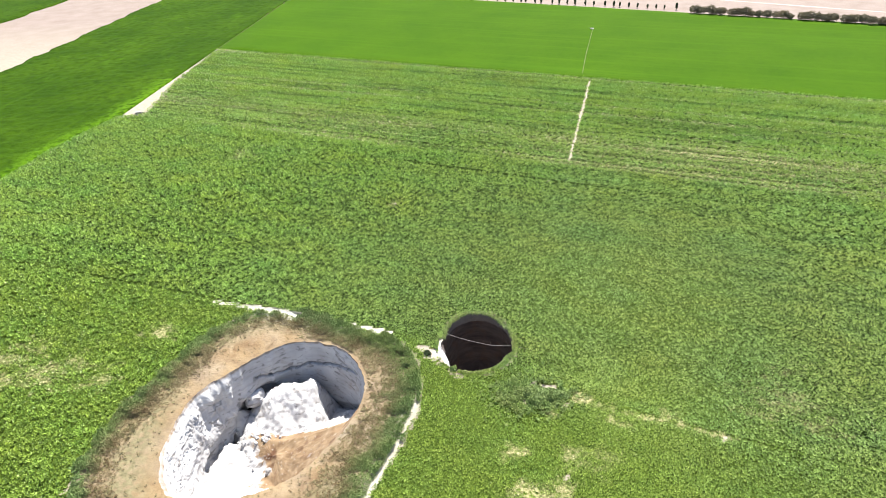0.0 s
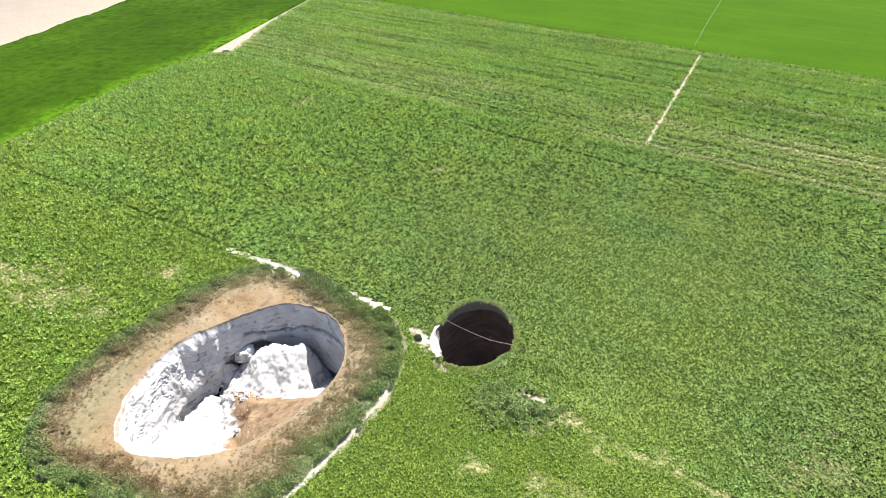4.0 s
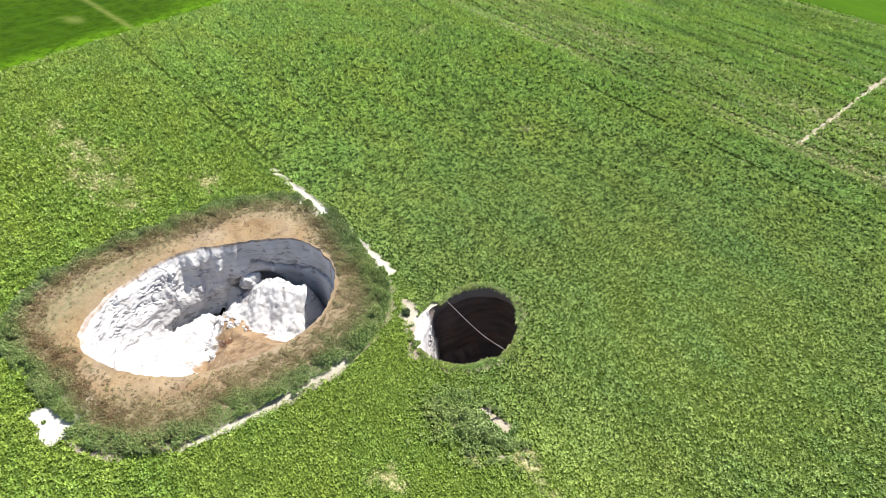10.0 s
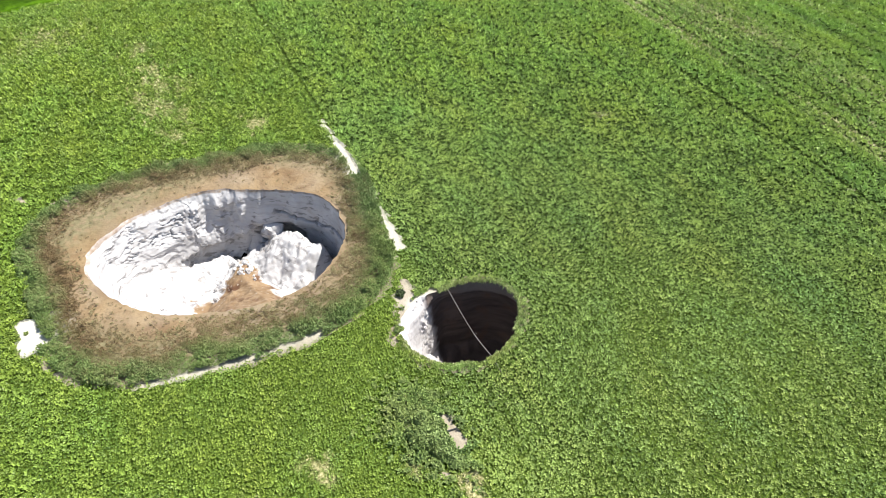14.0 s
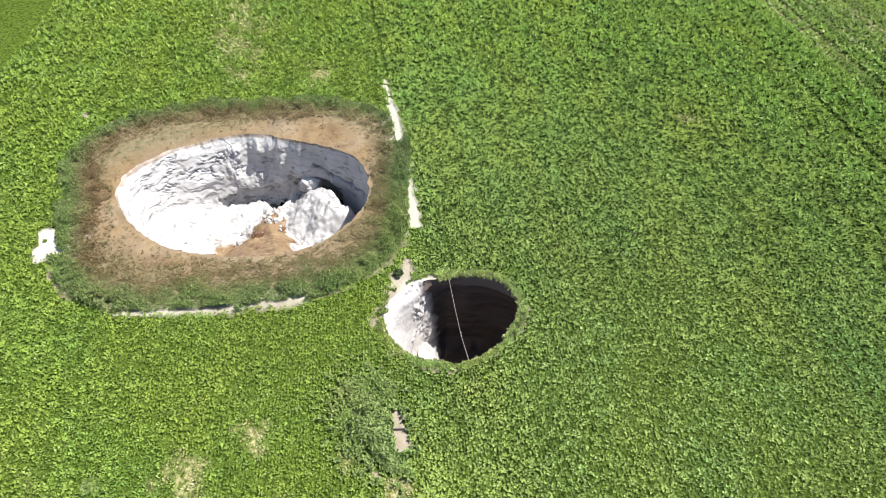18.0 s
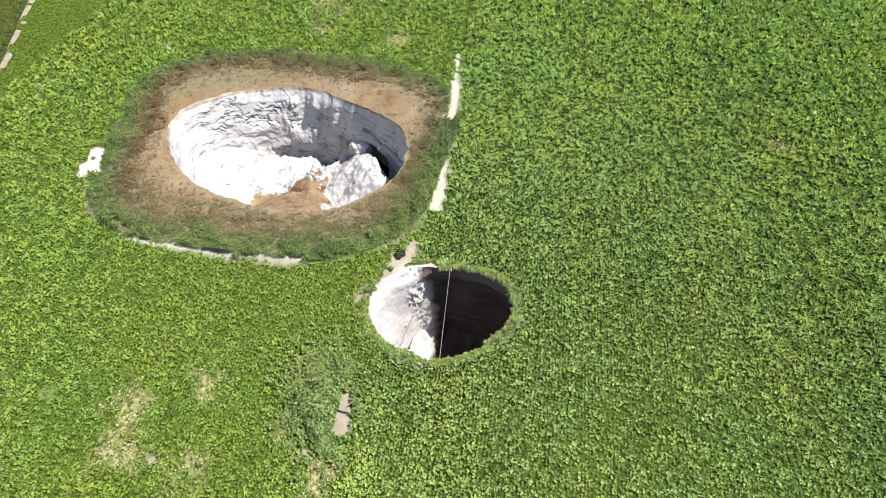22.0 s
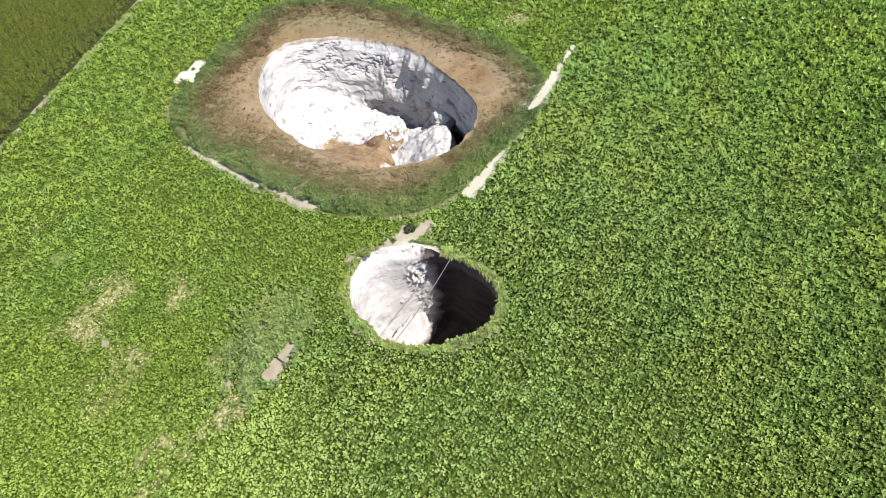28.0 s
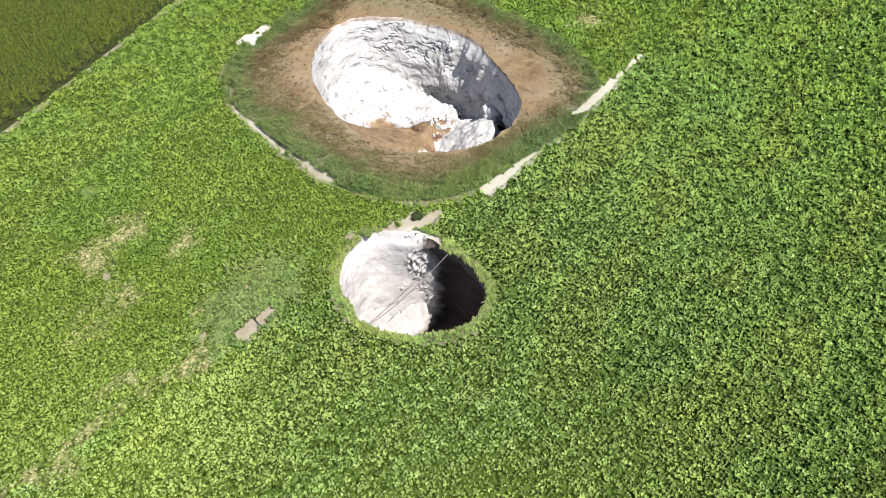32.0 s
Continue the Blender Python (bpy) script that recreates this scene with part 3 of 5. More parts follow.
def build_pit():
    thing = new("sinkhole")
    thing.location = (*PIT, 0)
    n = len(PIT_EDGE[0])
    a = np.arctan2(PIT_EDGE[1] - PIT[1], PIT_EDGE[0] - PIT[0])
    deg = np.degrees(a) % 360
    rad = np.hypot(PIT_EDGE[0] - PIT[0], PIT_EDGE[1] - PIT[1])
    near = np.exp(-(((deg - 346 + 180) % 360 - 180) / 31.0) ** 2)     # the slumped eastern side
    west = np.exp(-(((deg - 150 + 180) % 360 - 180) / 38.0) ** 2)
    north = np.exp(-(((deg - 70 + 180) % 360 - 180) / 50.0) ** 2)
    south = np.exp(-(((deg - 222 + 180) % 360 - 180) / 46.0) ** 2)
    run = 1.0 + 1.2 * near + 2.2 * west + 2.3 * south + 0.3 * north
    rings = 112
    fr = np.linspace(0, 1, rings)[:, None]
    foot = rad - run
    zf = pit_floor(PIT[0] + foot * np.cos(a), PIT[1] + foot * np.sin(a)) - 0.6
    zf = zf * (1 - 0.15 * near)
    z = lie(*PIT_EDGE)[None, :] + fr * (zf - lie(*PIT_EDGE))[None, :]
    arc = a * 16
    even = rad[None] + (outline(PIT_RIM, a) - rad)[None] * np.clip(fr * 6, 0, 1)      # the ragged lip ends below the topsoil
    r = even - run[None] * fr ** (1.0 + 0.5 * west[None] - 0.5 * south[None])
    r = r - 0.6 * west[None] * np.clip(fr * 6, 0, 1) * np.clip(0.5 + 1.3 * rough(arc[None] + 0 * z, z * 1.2, 3.5, 63), 0, 1)
    at = np.stack([PIT[0] + r * np.cos(a)[None], PIT[1] + r * np.sin(a)[None], z], -1)
    lump, slab, crumb = rock(at, 6.5, 3.0, 4), ridges(at, 4.2, 7.0, 2.2), rock(at, 1.3, 11.0, 4, 1.6)
    craggy = np.clip(0.06 + 0.95 * np.exp(-(((deg - 204 + 180) % 360 - 180) / 34.0) ** 2), 0, 1)[None]
    fade = np.clip(fr * 9, 0, 1)
    broken = (0.12 + south + 0.12 * west)[None]
    plates = rock(at, 5.2, 71.0, 3, 1.3) * 3.2 + 0.2 * crumb
    plates = (np.floor(plates) + np.clip((plates - np.floor(plates)) / 0.25, 0, 1)) / 3.2
    push = fade * (0.3 * lump + 0.015 * crumb + (0.5 * plates + 0.03 * (slab - 1.0)) * np.clip(broken, 0, 1))
    # beds that stand out as thin ledges, dipping along the wall
    dip = z + 0.22 * arc[None] + 1.7 * rock(at, 5.0, 43.0, 4)
    tread = dip / 1.7 - np.floor(dip / 1.7)
    push = push + 0.03 * fade * broken * rock(at, 1.7, 53.0, 4, 1.5)
    push = push + 0.15 * fade * craggy * (np.clip(tread / 0.10, 0, 1) * (1 - tread) - 0.4) * np.clip(0.15 + 1.9 * rock(at, 3.6, 47.0, 3), 0, 1)
    cut = (z * 0.7 - 0.45 * arc[None] + 1.5 * rock(at, 3.0, 59.0, 4)) / 1.5
    cut = cut - np.floor(cut)
    push = push + 0.13 * fade * craggy * (np.clip(cut / 0.12, 0, 1) * (1 - cut) - 0.4) * np.clip(2.0 * rock(at, 2.6, 61.0, 3), 0, 1)
    # bulges below the lip in the north-west that catch the sun
    chute = sum(k * np.exp(-((deg + 1.5 * wobble(arc, arc * 0, 0.8, 69) - at_) / w) ** 2) for at_, w, k in ((103, 2.2, 0.8), (126, 2.5, 0.4), (138, 4.5, 0.9), (149, 2.5, 0.5), (158, 5.0, 1.0), (176, 7.0, 0.8)))
    ease = np.clip(fr * abs(zf)[None] / 2.6, 0, 1)
    push = push + chute[None] * (1.1 * ease - 1.1 * np.clip((fr - 0.3) / 0.4, 0, 1)) * np.clip(0.85 + 0.9 * rock(at, 2.6, 67.0, 4), 0.4, 1.3)
    push = push - 0.55 * fade * craggy * np.exp(-(rock(at, 3.6, 23.0, 4, 1.8) / 0.045) ** 2) * np.clip(0.3 + 2 * rock(at, 5.0, 29.0, 2), 0, 1)
    cave = np.exp(-(((deg - 118 + 180) % 360 - 180) / 18.0) ** 2)[None] * np.clip((-z - 6.4) / 1.6, 0, 1)
    push = push - 2.2 * cave
    # a bedding crack along the northern wall, and a dark undercut at the north-western foot
    level = np.interp(deg, [40, 50, 70, 79, 93, 102, 111, 120], [-3.0, -3.6, -5.2, -5.4, -6.0, -5.6, -4.2, -3.6])
    bed = z - level[None] + 0.4 * wobble(arc, arc * 0, 1.5, 64)[None] + 0.22 * wobble(arc, arc * 0, 0.55, 65)[None]
    span = np.clip((deg - 42) / 5, 0, 1) * np.clip((115 - deg) / 4, 0, 1)
    push = push - 1.3 * span[None] * np.exp(-(bed / (0.2 + 0.08 * wobble(arc, arc * 0, 0.9, 68))[None]) ** 4) + 0.1 * span[None] * np.clip(-bed / 0.5, 0, 1)
    side = np.exp(-((bed - 0.9 - 0.5 * wobble(arc, arc * 0, 1.1, 66)[None]) / 0.12) ** 2) * np.clip(2.0 * wobble(arc, arc * 0, 1.9, 67) - 0.6, 0, 1)[None]
    push = push - 0.5 * span[None] * side
    foot_z = np.interp(deg, [95, 108, 120, 133, 159, 181, 196], [-8.6, -8.0, -7.3, -8.0, -9.1, -9.2, -9.9]) + 0.3 * wobble(arc, arc * 0, 1.2, 62)
    push = push - 1.9 * (np.clip((deg - 98) / 8, 0, 1) * np.clip((200 - deg) / 14, 0, 1))[None] * np.clip((foot_z[None] - z) / 0.5, 0, 1)
    push = push - 0.9 * north[None] * np.clip((fr - 0.84) / 0.1, 0, 1) * (1 - near[None])
    r = r - push
    x, y = PIT[0] + r * np.cos(a)[None], PIT[1] + r * np.sin(a)[None]
    p = np.stack([x, y, z], -1).reshape(-1, 3)
    rust = np.clip(1.1 - fr * abs(zf)[None] / (0.5 + 0.4 * rough(arc, arc * 0, 2.0, 65)[None]), 0, 0.5)
    rust = np.maximum(rust, np.clip(slump(x, y) * 1.5, 0, 1) * np.clip(near[None] * 3 + 0.2, 0, 1)).ravel()
    mesh_of("wall", p - (*PIT, 0), grid_faces(rings, n, True)[:, ::-1], MARL, {"rust": rust}, True, thing)
    inner = 52
    g = np.linspace(1.0, 0.0, inner)[:, None] ** 0.9
    rf = g * (rad + 0.6 - 0.2 * run)[None]
    x, y = PIT[0] + rf * np.cos(a)[None], PIT[1] + rf * np.sin(a)[None]
    at = np.stack([x, y, 0 * x], -1)
    soft = 1 - 0.7 * np.clip(slump(x, y) * 1.6, 0, 1)
    z = pit_floor(x, y) + (0.75 * rock(at, 4.0, 5.0) + 0.25 * rock(at, 1.2, 6.0) + 0.16 * np.clip(ridges(at, 1.6, 2.0) - 1, -1, 2)) * soft
    z = z + 3.4 * south[None] * np.clip((g - 0.55) / 0.45, 0, 1) ** 1.6
    limit = np.clip((rf - (foot + 0.2)[None]) / 0.6, 0, 1)
    z = z - 1.2 * limit
    p = np.stack([x, y, z], -1).reshape(-1, 3)
    mesh_of("floor", p - (*PIT, 0), grid_faces(inner, n, True)[:, ::-1], MARL, {"rust": np.clip(slump(x, y) * 1.2 - 0.55 * np.clip(rough(x, y, 1.6, 56) - 0.15, 0, 1), 0, 1).ravel()}, True, thing)
    return tagged(thing, "wide oval sinkhole with white chalky walls and slumped rusty soil", "sinkhole", kind="structure")


build_pit()


def build_mound():
    """Broken white marl heaped at the northern end."""
    step = 0.21
    gx, gy = np.meshgrid(np.arange(-37.0, -14.0, step), np.arange(78.5, 96.0, step))
    cells = np.array([noise.voronoi(Vector((u * 0.62, w * 0.62, 0.3)))[0][:2] for u, w in zip(gx.ravel(), gy.ravel())])
    crack = np.clip((cells[:, 1] - cells[:, 0]).reshape(gx.shape) / 0.12, 0, 1)
    d, t = to_line(gx, gy, (-26.2, 89.2), (-21.6, 90.6))
    cliff = (gy - 89.9) - 0.3 * (gx + 24) - 1.0                     # the broken northern face
    east = gx + 20.2 + 0.25 * (gy - 90)
    z = -6.7 - 0.8 * np.clip(d - 1.2 + 0.6 * rough(gx, gy, 3.5, 71), 0, None) ** 0.97
    z = z - 0.9 * np.clip(-31.5 - gx + 0.25 * (gy - 86), 0, None)
    z = z - 1.9 * np.clip(cliff + 0.8 * rough(gx, gy, 2.2, 75), 0, None) - 1.3 * np.clip(east + 1.0 * rough(gx, gy, 2.5, 76), 0, None)
    z = z + 0.5 * rock(np.stack([gx, gy, 0 * gx], -1), 3.0, 41.0) + 0.26 * np.clip(ridges(np.stack([gx, gy, 0 * gx], -1), 1.1, 45.0) - 1, -1, 1.5) - 0.22 * (1 - crack) + 0.08 * np.floor(2.2 * wobble(gx, gy, 1.7, 73))
    edge = (z + 16.5) / 10
    p = np.stack([gx, gy, z], -1).reshape(-1, 3)
    rows, cols = gx.shape
    f = grid_faces(rows, cols)
    f = f[(edge.ravel()[f] > 0.0).any(1)]
    used, back = np.unique(f, return_inverse=True)
    ob = mesh_of("debris_mound", p[used] - (-24.6, 88.2, -12), back.reshape(f.shape), MARL, {"rust": 0.25 * np.clip(rough(gx, gy, 1.6, 74), 0, 1).ravel()[used]}, True)
    ob.location = (-24.6, 88.2, -12)
    tagged(ob, "heap of broken white marl blocks inside the sinkhole", "rubble")


build_mound()


def build_boulder(size, seed, flat=0.8):
    bm = bmesh.new()
    bmesh.ops.create_icosphere(bm, subdivisions=3, radius=1.0)
    for v in bm.verts:
        d = noise.noise(v.co * 1.3 + Vector((seed, 0, 0))) * 0.35 + noise.noise(v.co * 3.1 + Vector((0, seed, 0))) * 0.12
        v.co *= 1 + d
        v.co = Vector((round(v.co.x * 3.2) / 3.2 * 0.4 + v.co.x * 0.6, v.co.y, round(v.co.z * 2.6) / 2.6 * 0.4 + v.co.z * 0.6))
        v.co = Vector((v.co.x * size, v.co.y * size * 0.85, v.co.z * size * flat))
    return part("boulder", bm, MARL)


big = build_boulder(2.0, 3.0, 0.85)
big.location, big.rotation_euler = (-30.7, 88.4, -8.1), (0.2, 0.35, 0.6)
tagged(big, "large pale marl boulder leaning between heap and wall", "boulder", "boulders in the sinkhole")
stone = build_boulder(0.75, 9.0)
stone.location = (-30.1, 80.9, -12.9)
tagged(stone, "white marl block at the end of the slumped soil", "boulder", "boulders in the sinkhole")
for k in range(42):
    w = rng.uniform(0, 1)
    x, y = (-28.5 + rng.normal(0, 2.4), 81.2 + rng.normal(0, 0.7)) if k < 24 else (-29 + rng.normal(0, 5.0), 69 + rng.normal(0, 4.0)) if k < 36 else (-34 + rng.normal(0, 0.8), 86 + rng.normal(0, 2))
    s = rng.uniform(0.22, 0.8)
    b = copy_thing(stone, pose(x, y, float(pit_floor(np.array(x), np.array(y))) + 0.2 * s, *rng.uniform(0, 360, 3)))
    b.scale = (s, s, s)
    tagged(b, "white marl block fallen on the sinkhole floor")
lone = copy_thing(stone, pose(-13.0, 96.2, 0.05, 10, 0, 40))
lone.scale = (0.42, 0.42, 0.42)
tagged(lone, "small white stone lying on rusty soil at the rim")


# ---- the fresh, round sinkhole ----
def clay_shade_share(x, y, z):
    """0 to 1: brown clay colour from the north-east, painting the shaft's shaded side darker."""
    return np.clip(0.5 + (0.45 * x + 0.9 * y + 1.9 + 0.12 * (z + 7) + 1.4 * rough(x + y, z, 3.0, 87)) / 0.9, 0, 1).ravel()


def build_shaft():
    thing = new("sinkhole")
    thing.location = (*SHAFT, 0)
    n = len(SHAFT_EDGE[0])
    a = np.arctan2(SHAFT_EDGE[1] - SHAFT[1], SHAFT_EDGE[0] - SHAFT[0])
    rad = np.hypot(SHAFT_EDGE[0] - SHAFT[0], SHAFT_EDGE[1] - SHAFT[1])
    deg = np.degrees(a) % 360
    west = np.exp(-(((deg - 178 + 180) % 360 - 180) / 32.0) ** 2)
    north = np.exp(-(((deg - 75 + 180) % 360 - 180) / 65.0) ** 2)
    depth, rings = 15.4, 120
    fr = np.linspace(0, 1, rings)[:, None]
    z = -depth * fr * np.ones(n)[None]
    arc = np.repeat((a * 7.5)[None], rings, 0)
    belly = (1.3 * np.sin(np.pi * np.clip(fr * 1.1, 0, 1))) * north[None] - 1.1 * fr * ((1 - north) * (1 - 0.85 * west))[None] * np.clip(fr * 6, 0, 1)
    at = np.stack([rad[None] * np.cos(a)[None] + 0 * z, rad[None] * np.sin(a)[None] + 0 * z, z], -1)
    lump, slab, crumb = rock(at, 3.2, 13.0, 5), ridges(at, 3.0, 17.0, 2.4), rock(at, 0.9, 19.0, 3, 2.2)
    broken = west[None] * np.clip((fr - 0.12) * 7, 0, 1)
    push = np.clip(fr * 9, 0, 1) * (0.26 * lump + 0.012 * crumb + (0.025 * (slab - 0.9) + 0.1 * lump) * broken)
    push = push * (1 - 0.75 * np.exp(-((deg - 212) / 26.0) ** 2))[None]
    # thin broken beds that overhang one another where the pale marl turns into the shade
    bed = (z + 0.75 * arc + 1.8 * rock(at, 2.6, 31.0, 4)) / 1.25
    bed = bed - np.floor(bed)
    where = np.exp(-((deg - 190) / 15.0) ** 2)[None] * np.clip((fr - 0.08) * 10, 0, 1) * np.clip(1.9 - 2.6 * fr, 0, 1)
    where = np.maximum(where, 0.8 * np.exp(-((deg - 205) / 40.0) ** 2)[None] * np.clip(6 * (rock(at, 2.3, 34.0, 3, 2.0) - 0.36), 0, 1))
    push = push + 1.0 * where * (np.clip(bed / 0.08, 0, 1) * (1 - bed) - 0.3) * np.clip(0.5 + 1.6 * rock(at, 2.8, 36.0, 3), 0, 1)
    ledge = np.where(z > -2.9 - 0.8 * wobble(a * 7.5, a * 0, 4.0, 84)[None], 0.0, 0.9) * north[None]
    even = rad[None] + (outline(SHAFT_RIM, a) - rad)[None] * np.clip(fr * 8, 0, 1)
    r = even + belly - push + ledge
    tuck = 0.25 * np.exp(-((fr - 0.05) / 0.03) ** 2) * (1 - west)[None]
    # the western side turns: undercut to the north-west, crumbled and leaning back in the south-west
    turn_out, turn_in = np.exp(-((deg - 149) / 15.0) ** 2), np.exp(-((deg - 250) / 42.0) ** 2)
    tuck = tuck + 1.0 * turn_out[None] * np.clip(fr * 5 - 0.25, 0, 1) - 0.6 * np.exp(-((deg - 168) / 15.0) ** 2)[None] * np.clip(fr * 4 - 1.2, 0, 1) - turn_in[None] * (0.3 * np.clip(fr * 6, 0, 1) + 2.6 * fr)
    # a crumbled white lip in the south-west, with a steep wall below it
    lip = np.exp(-((deg - 206) / 27.0) ** 2)[None] * (1 + 0.15 * rough(arc, z, 2.4, 88))
    tuck = tuck - lip * (1.35 * np.clip(fr / 0.07, 0, 1) - 0.5 * np.clip((fr - 0.1) / 0.3, 0, 1))
    r = r + tuck
    x, y = r * np.cos(a)[None], r * np.sin(a)[None]
    soil = np.clip((2.6 + z + 0.8 * rough(arc, z, 2.5, 85)) / 0.5, 0, 1)
    z = z + lie(*SHAFT_EDGE)[None] * (1 - fr)
    mesh_of("wall", np.stack([x, y, z], -1).reshape(-1, 3), grid_faces(rings, n, True)[:, ::-1], SHAFT_ROCK, {"rust": (soil * np.clip(0.1 + 1.2 * north, 0, 1)[None]).ravel(), "clay_shade": clay_shade_share(x, y, z)}, True, thing)
    inner = 30
    g = np.linspace(1.06, 0, inner)[:, None]
    x, y = g * r[-1:] * np.cos(a)[None], g * r[-1:] * np.sin(a)[None]
    z = -14.9 + 0.5 * rough(x, y, 3.0, 86) + 0.3 * rock(np.stack([x, y, 0 * x], -1), 1.5, 37.0) + 4.5 * np.clip(g - 0.5, 0, 1) ** 1.6 + 0.35 * np.clip(-0.5 * x - 0.85 * y, 0, 5) + 1.1 * np.exp(-((x + 4.6) / 2.2) ** 2 - ((y - 1.2) / 2.4) ** 2)
    mesh_of("floor", np.stack([x, y, z], -1).reshape(-1, 3), grid_faces(inner, n, True)[:, ::-1], SHAFT_ROCK, {"rust": np.zeros(x.size), "clay_shade": np.maximum(clay_shade_share(x, y, z), 0.12)}, True, thing)
    return tagged(thing, "fresh round sinkhole with steep pale walls in the beet field", "sinkhole", kind="structure")


build_shaft()


# ---- the crops ----
def leaves(x, y, size, count, tall, width=0.5, droop=0.7, lean=(0.35, 1.1), ground=None, seed=1, tilt=0.34):
    """Folded leaves round each place: four points and one face a leaf. Returns points, faces, the place's index of each point."""
    r = np.random.default_rng(seed)
    m = len(x)
    phi = r.uniform(0, 2 * np.pi, (m, 1)) + np.arange(count)[None] * 2.4 + r.normal(0, 0.3, (m, count))
    length = (np.asarray(size).reshape(-1, 1) * r.uniform(0.7, 1.25, (m, count)))
    out = r.uniform(*lean, (m, count))
    h = np.asarray(tall).reshape(-1, 1) * r.uniform(0.65, 1.2, (m, count)) / (0.72 + 0.32 * out)
    w = length * width * r.uniform(0.75, 1.2, (m, count))
    c, s = np.cos(phi), np.sin(phi)
    z0 = 0.0 if ground is None else np.asarray(ground).reshape(-1, 1)
    reach = length * out
    twist = r.normal(0, tilt, (m, count)) * w
    p = np.empty((m, count, 4, 3), np.float32)
    for k, (u, v, q) in enumerate(((0.06, 0, 0.62), (0.58, 0.5, 1.0), (1.0, 0, droop), (0.58, -0.5, 1.0))):
        p[:, :, k, 0] = x[:, None] + c * u * reach - s * v * w
        p[:, :, k, 1] = y[:, None] + s * u * reach + c * v * w
        p[:, :, k, 2] = z0 + h * q + 2 * v * twist
    f = np.arange(m * count * 4, dtype=np.int32).reshape(-1, 4)
    return p.reshape(-1, 3), f, np.repeat(np.arange(m), count * 4)


def rows_of(u0, u1, v0, v1, du, dv, jitter):
    u, v = np.meshgrid(np.arange(u0, u1, du), np.arange(v0, v1, dv))
    u, v = u.ravel() + rng.uniform(-jitter, jitter, u.size) * du, v.ravel() + rng.normal(0, jitter * 0.35, u.size) * dv
    return u * RU[0] + v * RV[0], u * RU[1] + v * RV[1]


def plant_beet():
    x, y = rows_of(-230, 140, 20, 256, 0.27, 0.33, 0.48)
    keep = in_beet(x, y) & (x < 72 + 0.62 * np.clip(y - 64, 0, None))
    x, y = x[keep], y[keep]
    # farther from the sinkholes the plants are fewer and larger
    share = np.clip((58 / np.hypot(x - 24, y - 84)) ** 1.7, 0.36, 1)
    b, d = bare(x, y), dryness(x, y)
    keep = (rng.uniform(0, 1, x.size) > b * 1.05) & (rng.uniform(0, 1, x.size) > 0.35 * np.clip(d - 0.3, 0, 1)) & (rng.uniform(0, 1, x.size) < share)
    # old field lines and wheel marks, left thin
    bent = across(x, y) - 0.03 * (x + 30)
    for c in (174.2, 176.3, 177.6, 179.4, 183.5, 186.0, 195.8):
        keep &= (abs(bent - c) > 0.3) | (rng.uniform(0, 1, x.size) < 0.12)
    for a, c, w in (((-131, 129.0), (-104, 122.9), 0.5), ((-104, 122.9), (-82.9, 117.9), 0.5), ((-82.9, 117.9), (-43.5, 107.3), 0.45), ((-14, 174.2), (46, 154.4), 0.34), ((-110, 207), (120, 130), 0.22), ((24.0, 82.0), (42.8, 75.3), 0.16), ((42.8, 75.3), (68.0, 66.5), 0.16)):
        keep &= (to_line(x, y, a, c)[0] > w) | (rng.uniform(0, 1, x.size) < 0.1)
    x, y, d, size = x[keep], y[keep], d[keep], share[keep] ** -0.5
    # a fringe that leans over the edge of the fresh sinkhole
    a = rng.uniform(0, 2 * np.pi, 1500)
    r = outline(SHAFT_RIM, a) + rng.uniform(0.05, 0.8, a.size)
    ex, ey = SHAFT[0] + r * np.cos(a), SHAFT[1] + r * np.sin(a)
    ok = bare(ex, ey) < 0.5
    x, y = np.r_[x, ex[ok]], np.r_[y, ey[ok]]
    d, size = np.r_[d, dryness(ex, ey)[ok]], np.r_[size, np.full(ok.sum(), 0.95)]
    along, v = RU[0] * x + RU[1] * y, across(x, y)
    warm = south_side(x, y)
    far = np.clip((v - 160) / 18, 0, 1)                  # the far strip is an even, grassy stand
    far_off = np.clip((np.hypot(x - 36, y - 96) - 30) / 36, 0, 1)
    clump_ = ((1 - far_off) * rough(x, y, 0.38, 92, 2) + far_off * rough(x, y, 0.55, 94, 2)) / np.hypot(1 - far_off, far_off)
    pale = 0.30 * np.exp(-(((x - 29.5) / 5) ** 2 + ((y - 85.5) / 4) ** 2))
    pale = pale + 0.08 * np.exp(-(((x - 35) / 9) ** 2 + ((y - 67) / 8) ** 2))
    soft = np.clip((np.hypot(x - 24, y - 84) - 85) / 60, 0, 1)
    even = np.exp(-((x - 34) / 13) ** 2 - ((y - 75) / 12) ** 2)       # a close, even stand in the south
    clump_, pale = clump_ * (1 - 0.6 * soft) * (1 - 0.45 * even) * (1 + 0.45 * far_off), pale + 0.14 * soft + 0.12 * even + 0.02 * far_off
    # plant tint; clumps also swing it to paint gap shade and highlights
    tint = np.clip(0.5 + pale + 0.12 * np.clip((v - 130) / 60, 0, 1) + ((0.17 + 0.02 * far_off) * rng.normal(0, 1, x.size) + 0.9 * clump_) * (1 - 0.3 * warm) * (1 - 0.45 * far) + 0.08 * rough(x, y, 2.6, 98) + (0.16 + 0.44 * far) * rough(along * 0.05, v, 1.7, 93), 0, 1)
    vigour = size * np.clip(1 + 0.12 * rough(x, y, 4, 91) - 0.5 * d + (0.6 - 0.15 * warm) * (tint - 0.5) + 0.08 * rng.normal(0, 1, x.size), 0.4, 1.6)
    straw = np.clip((d - rng.uniform(0.02, 0.9, x.size)) * 2.5, 0, 1)
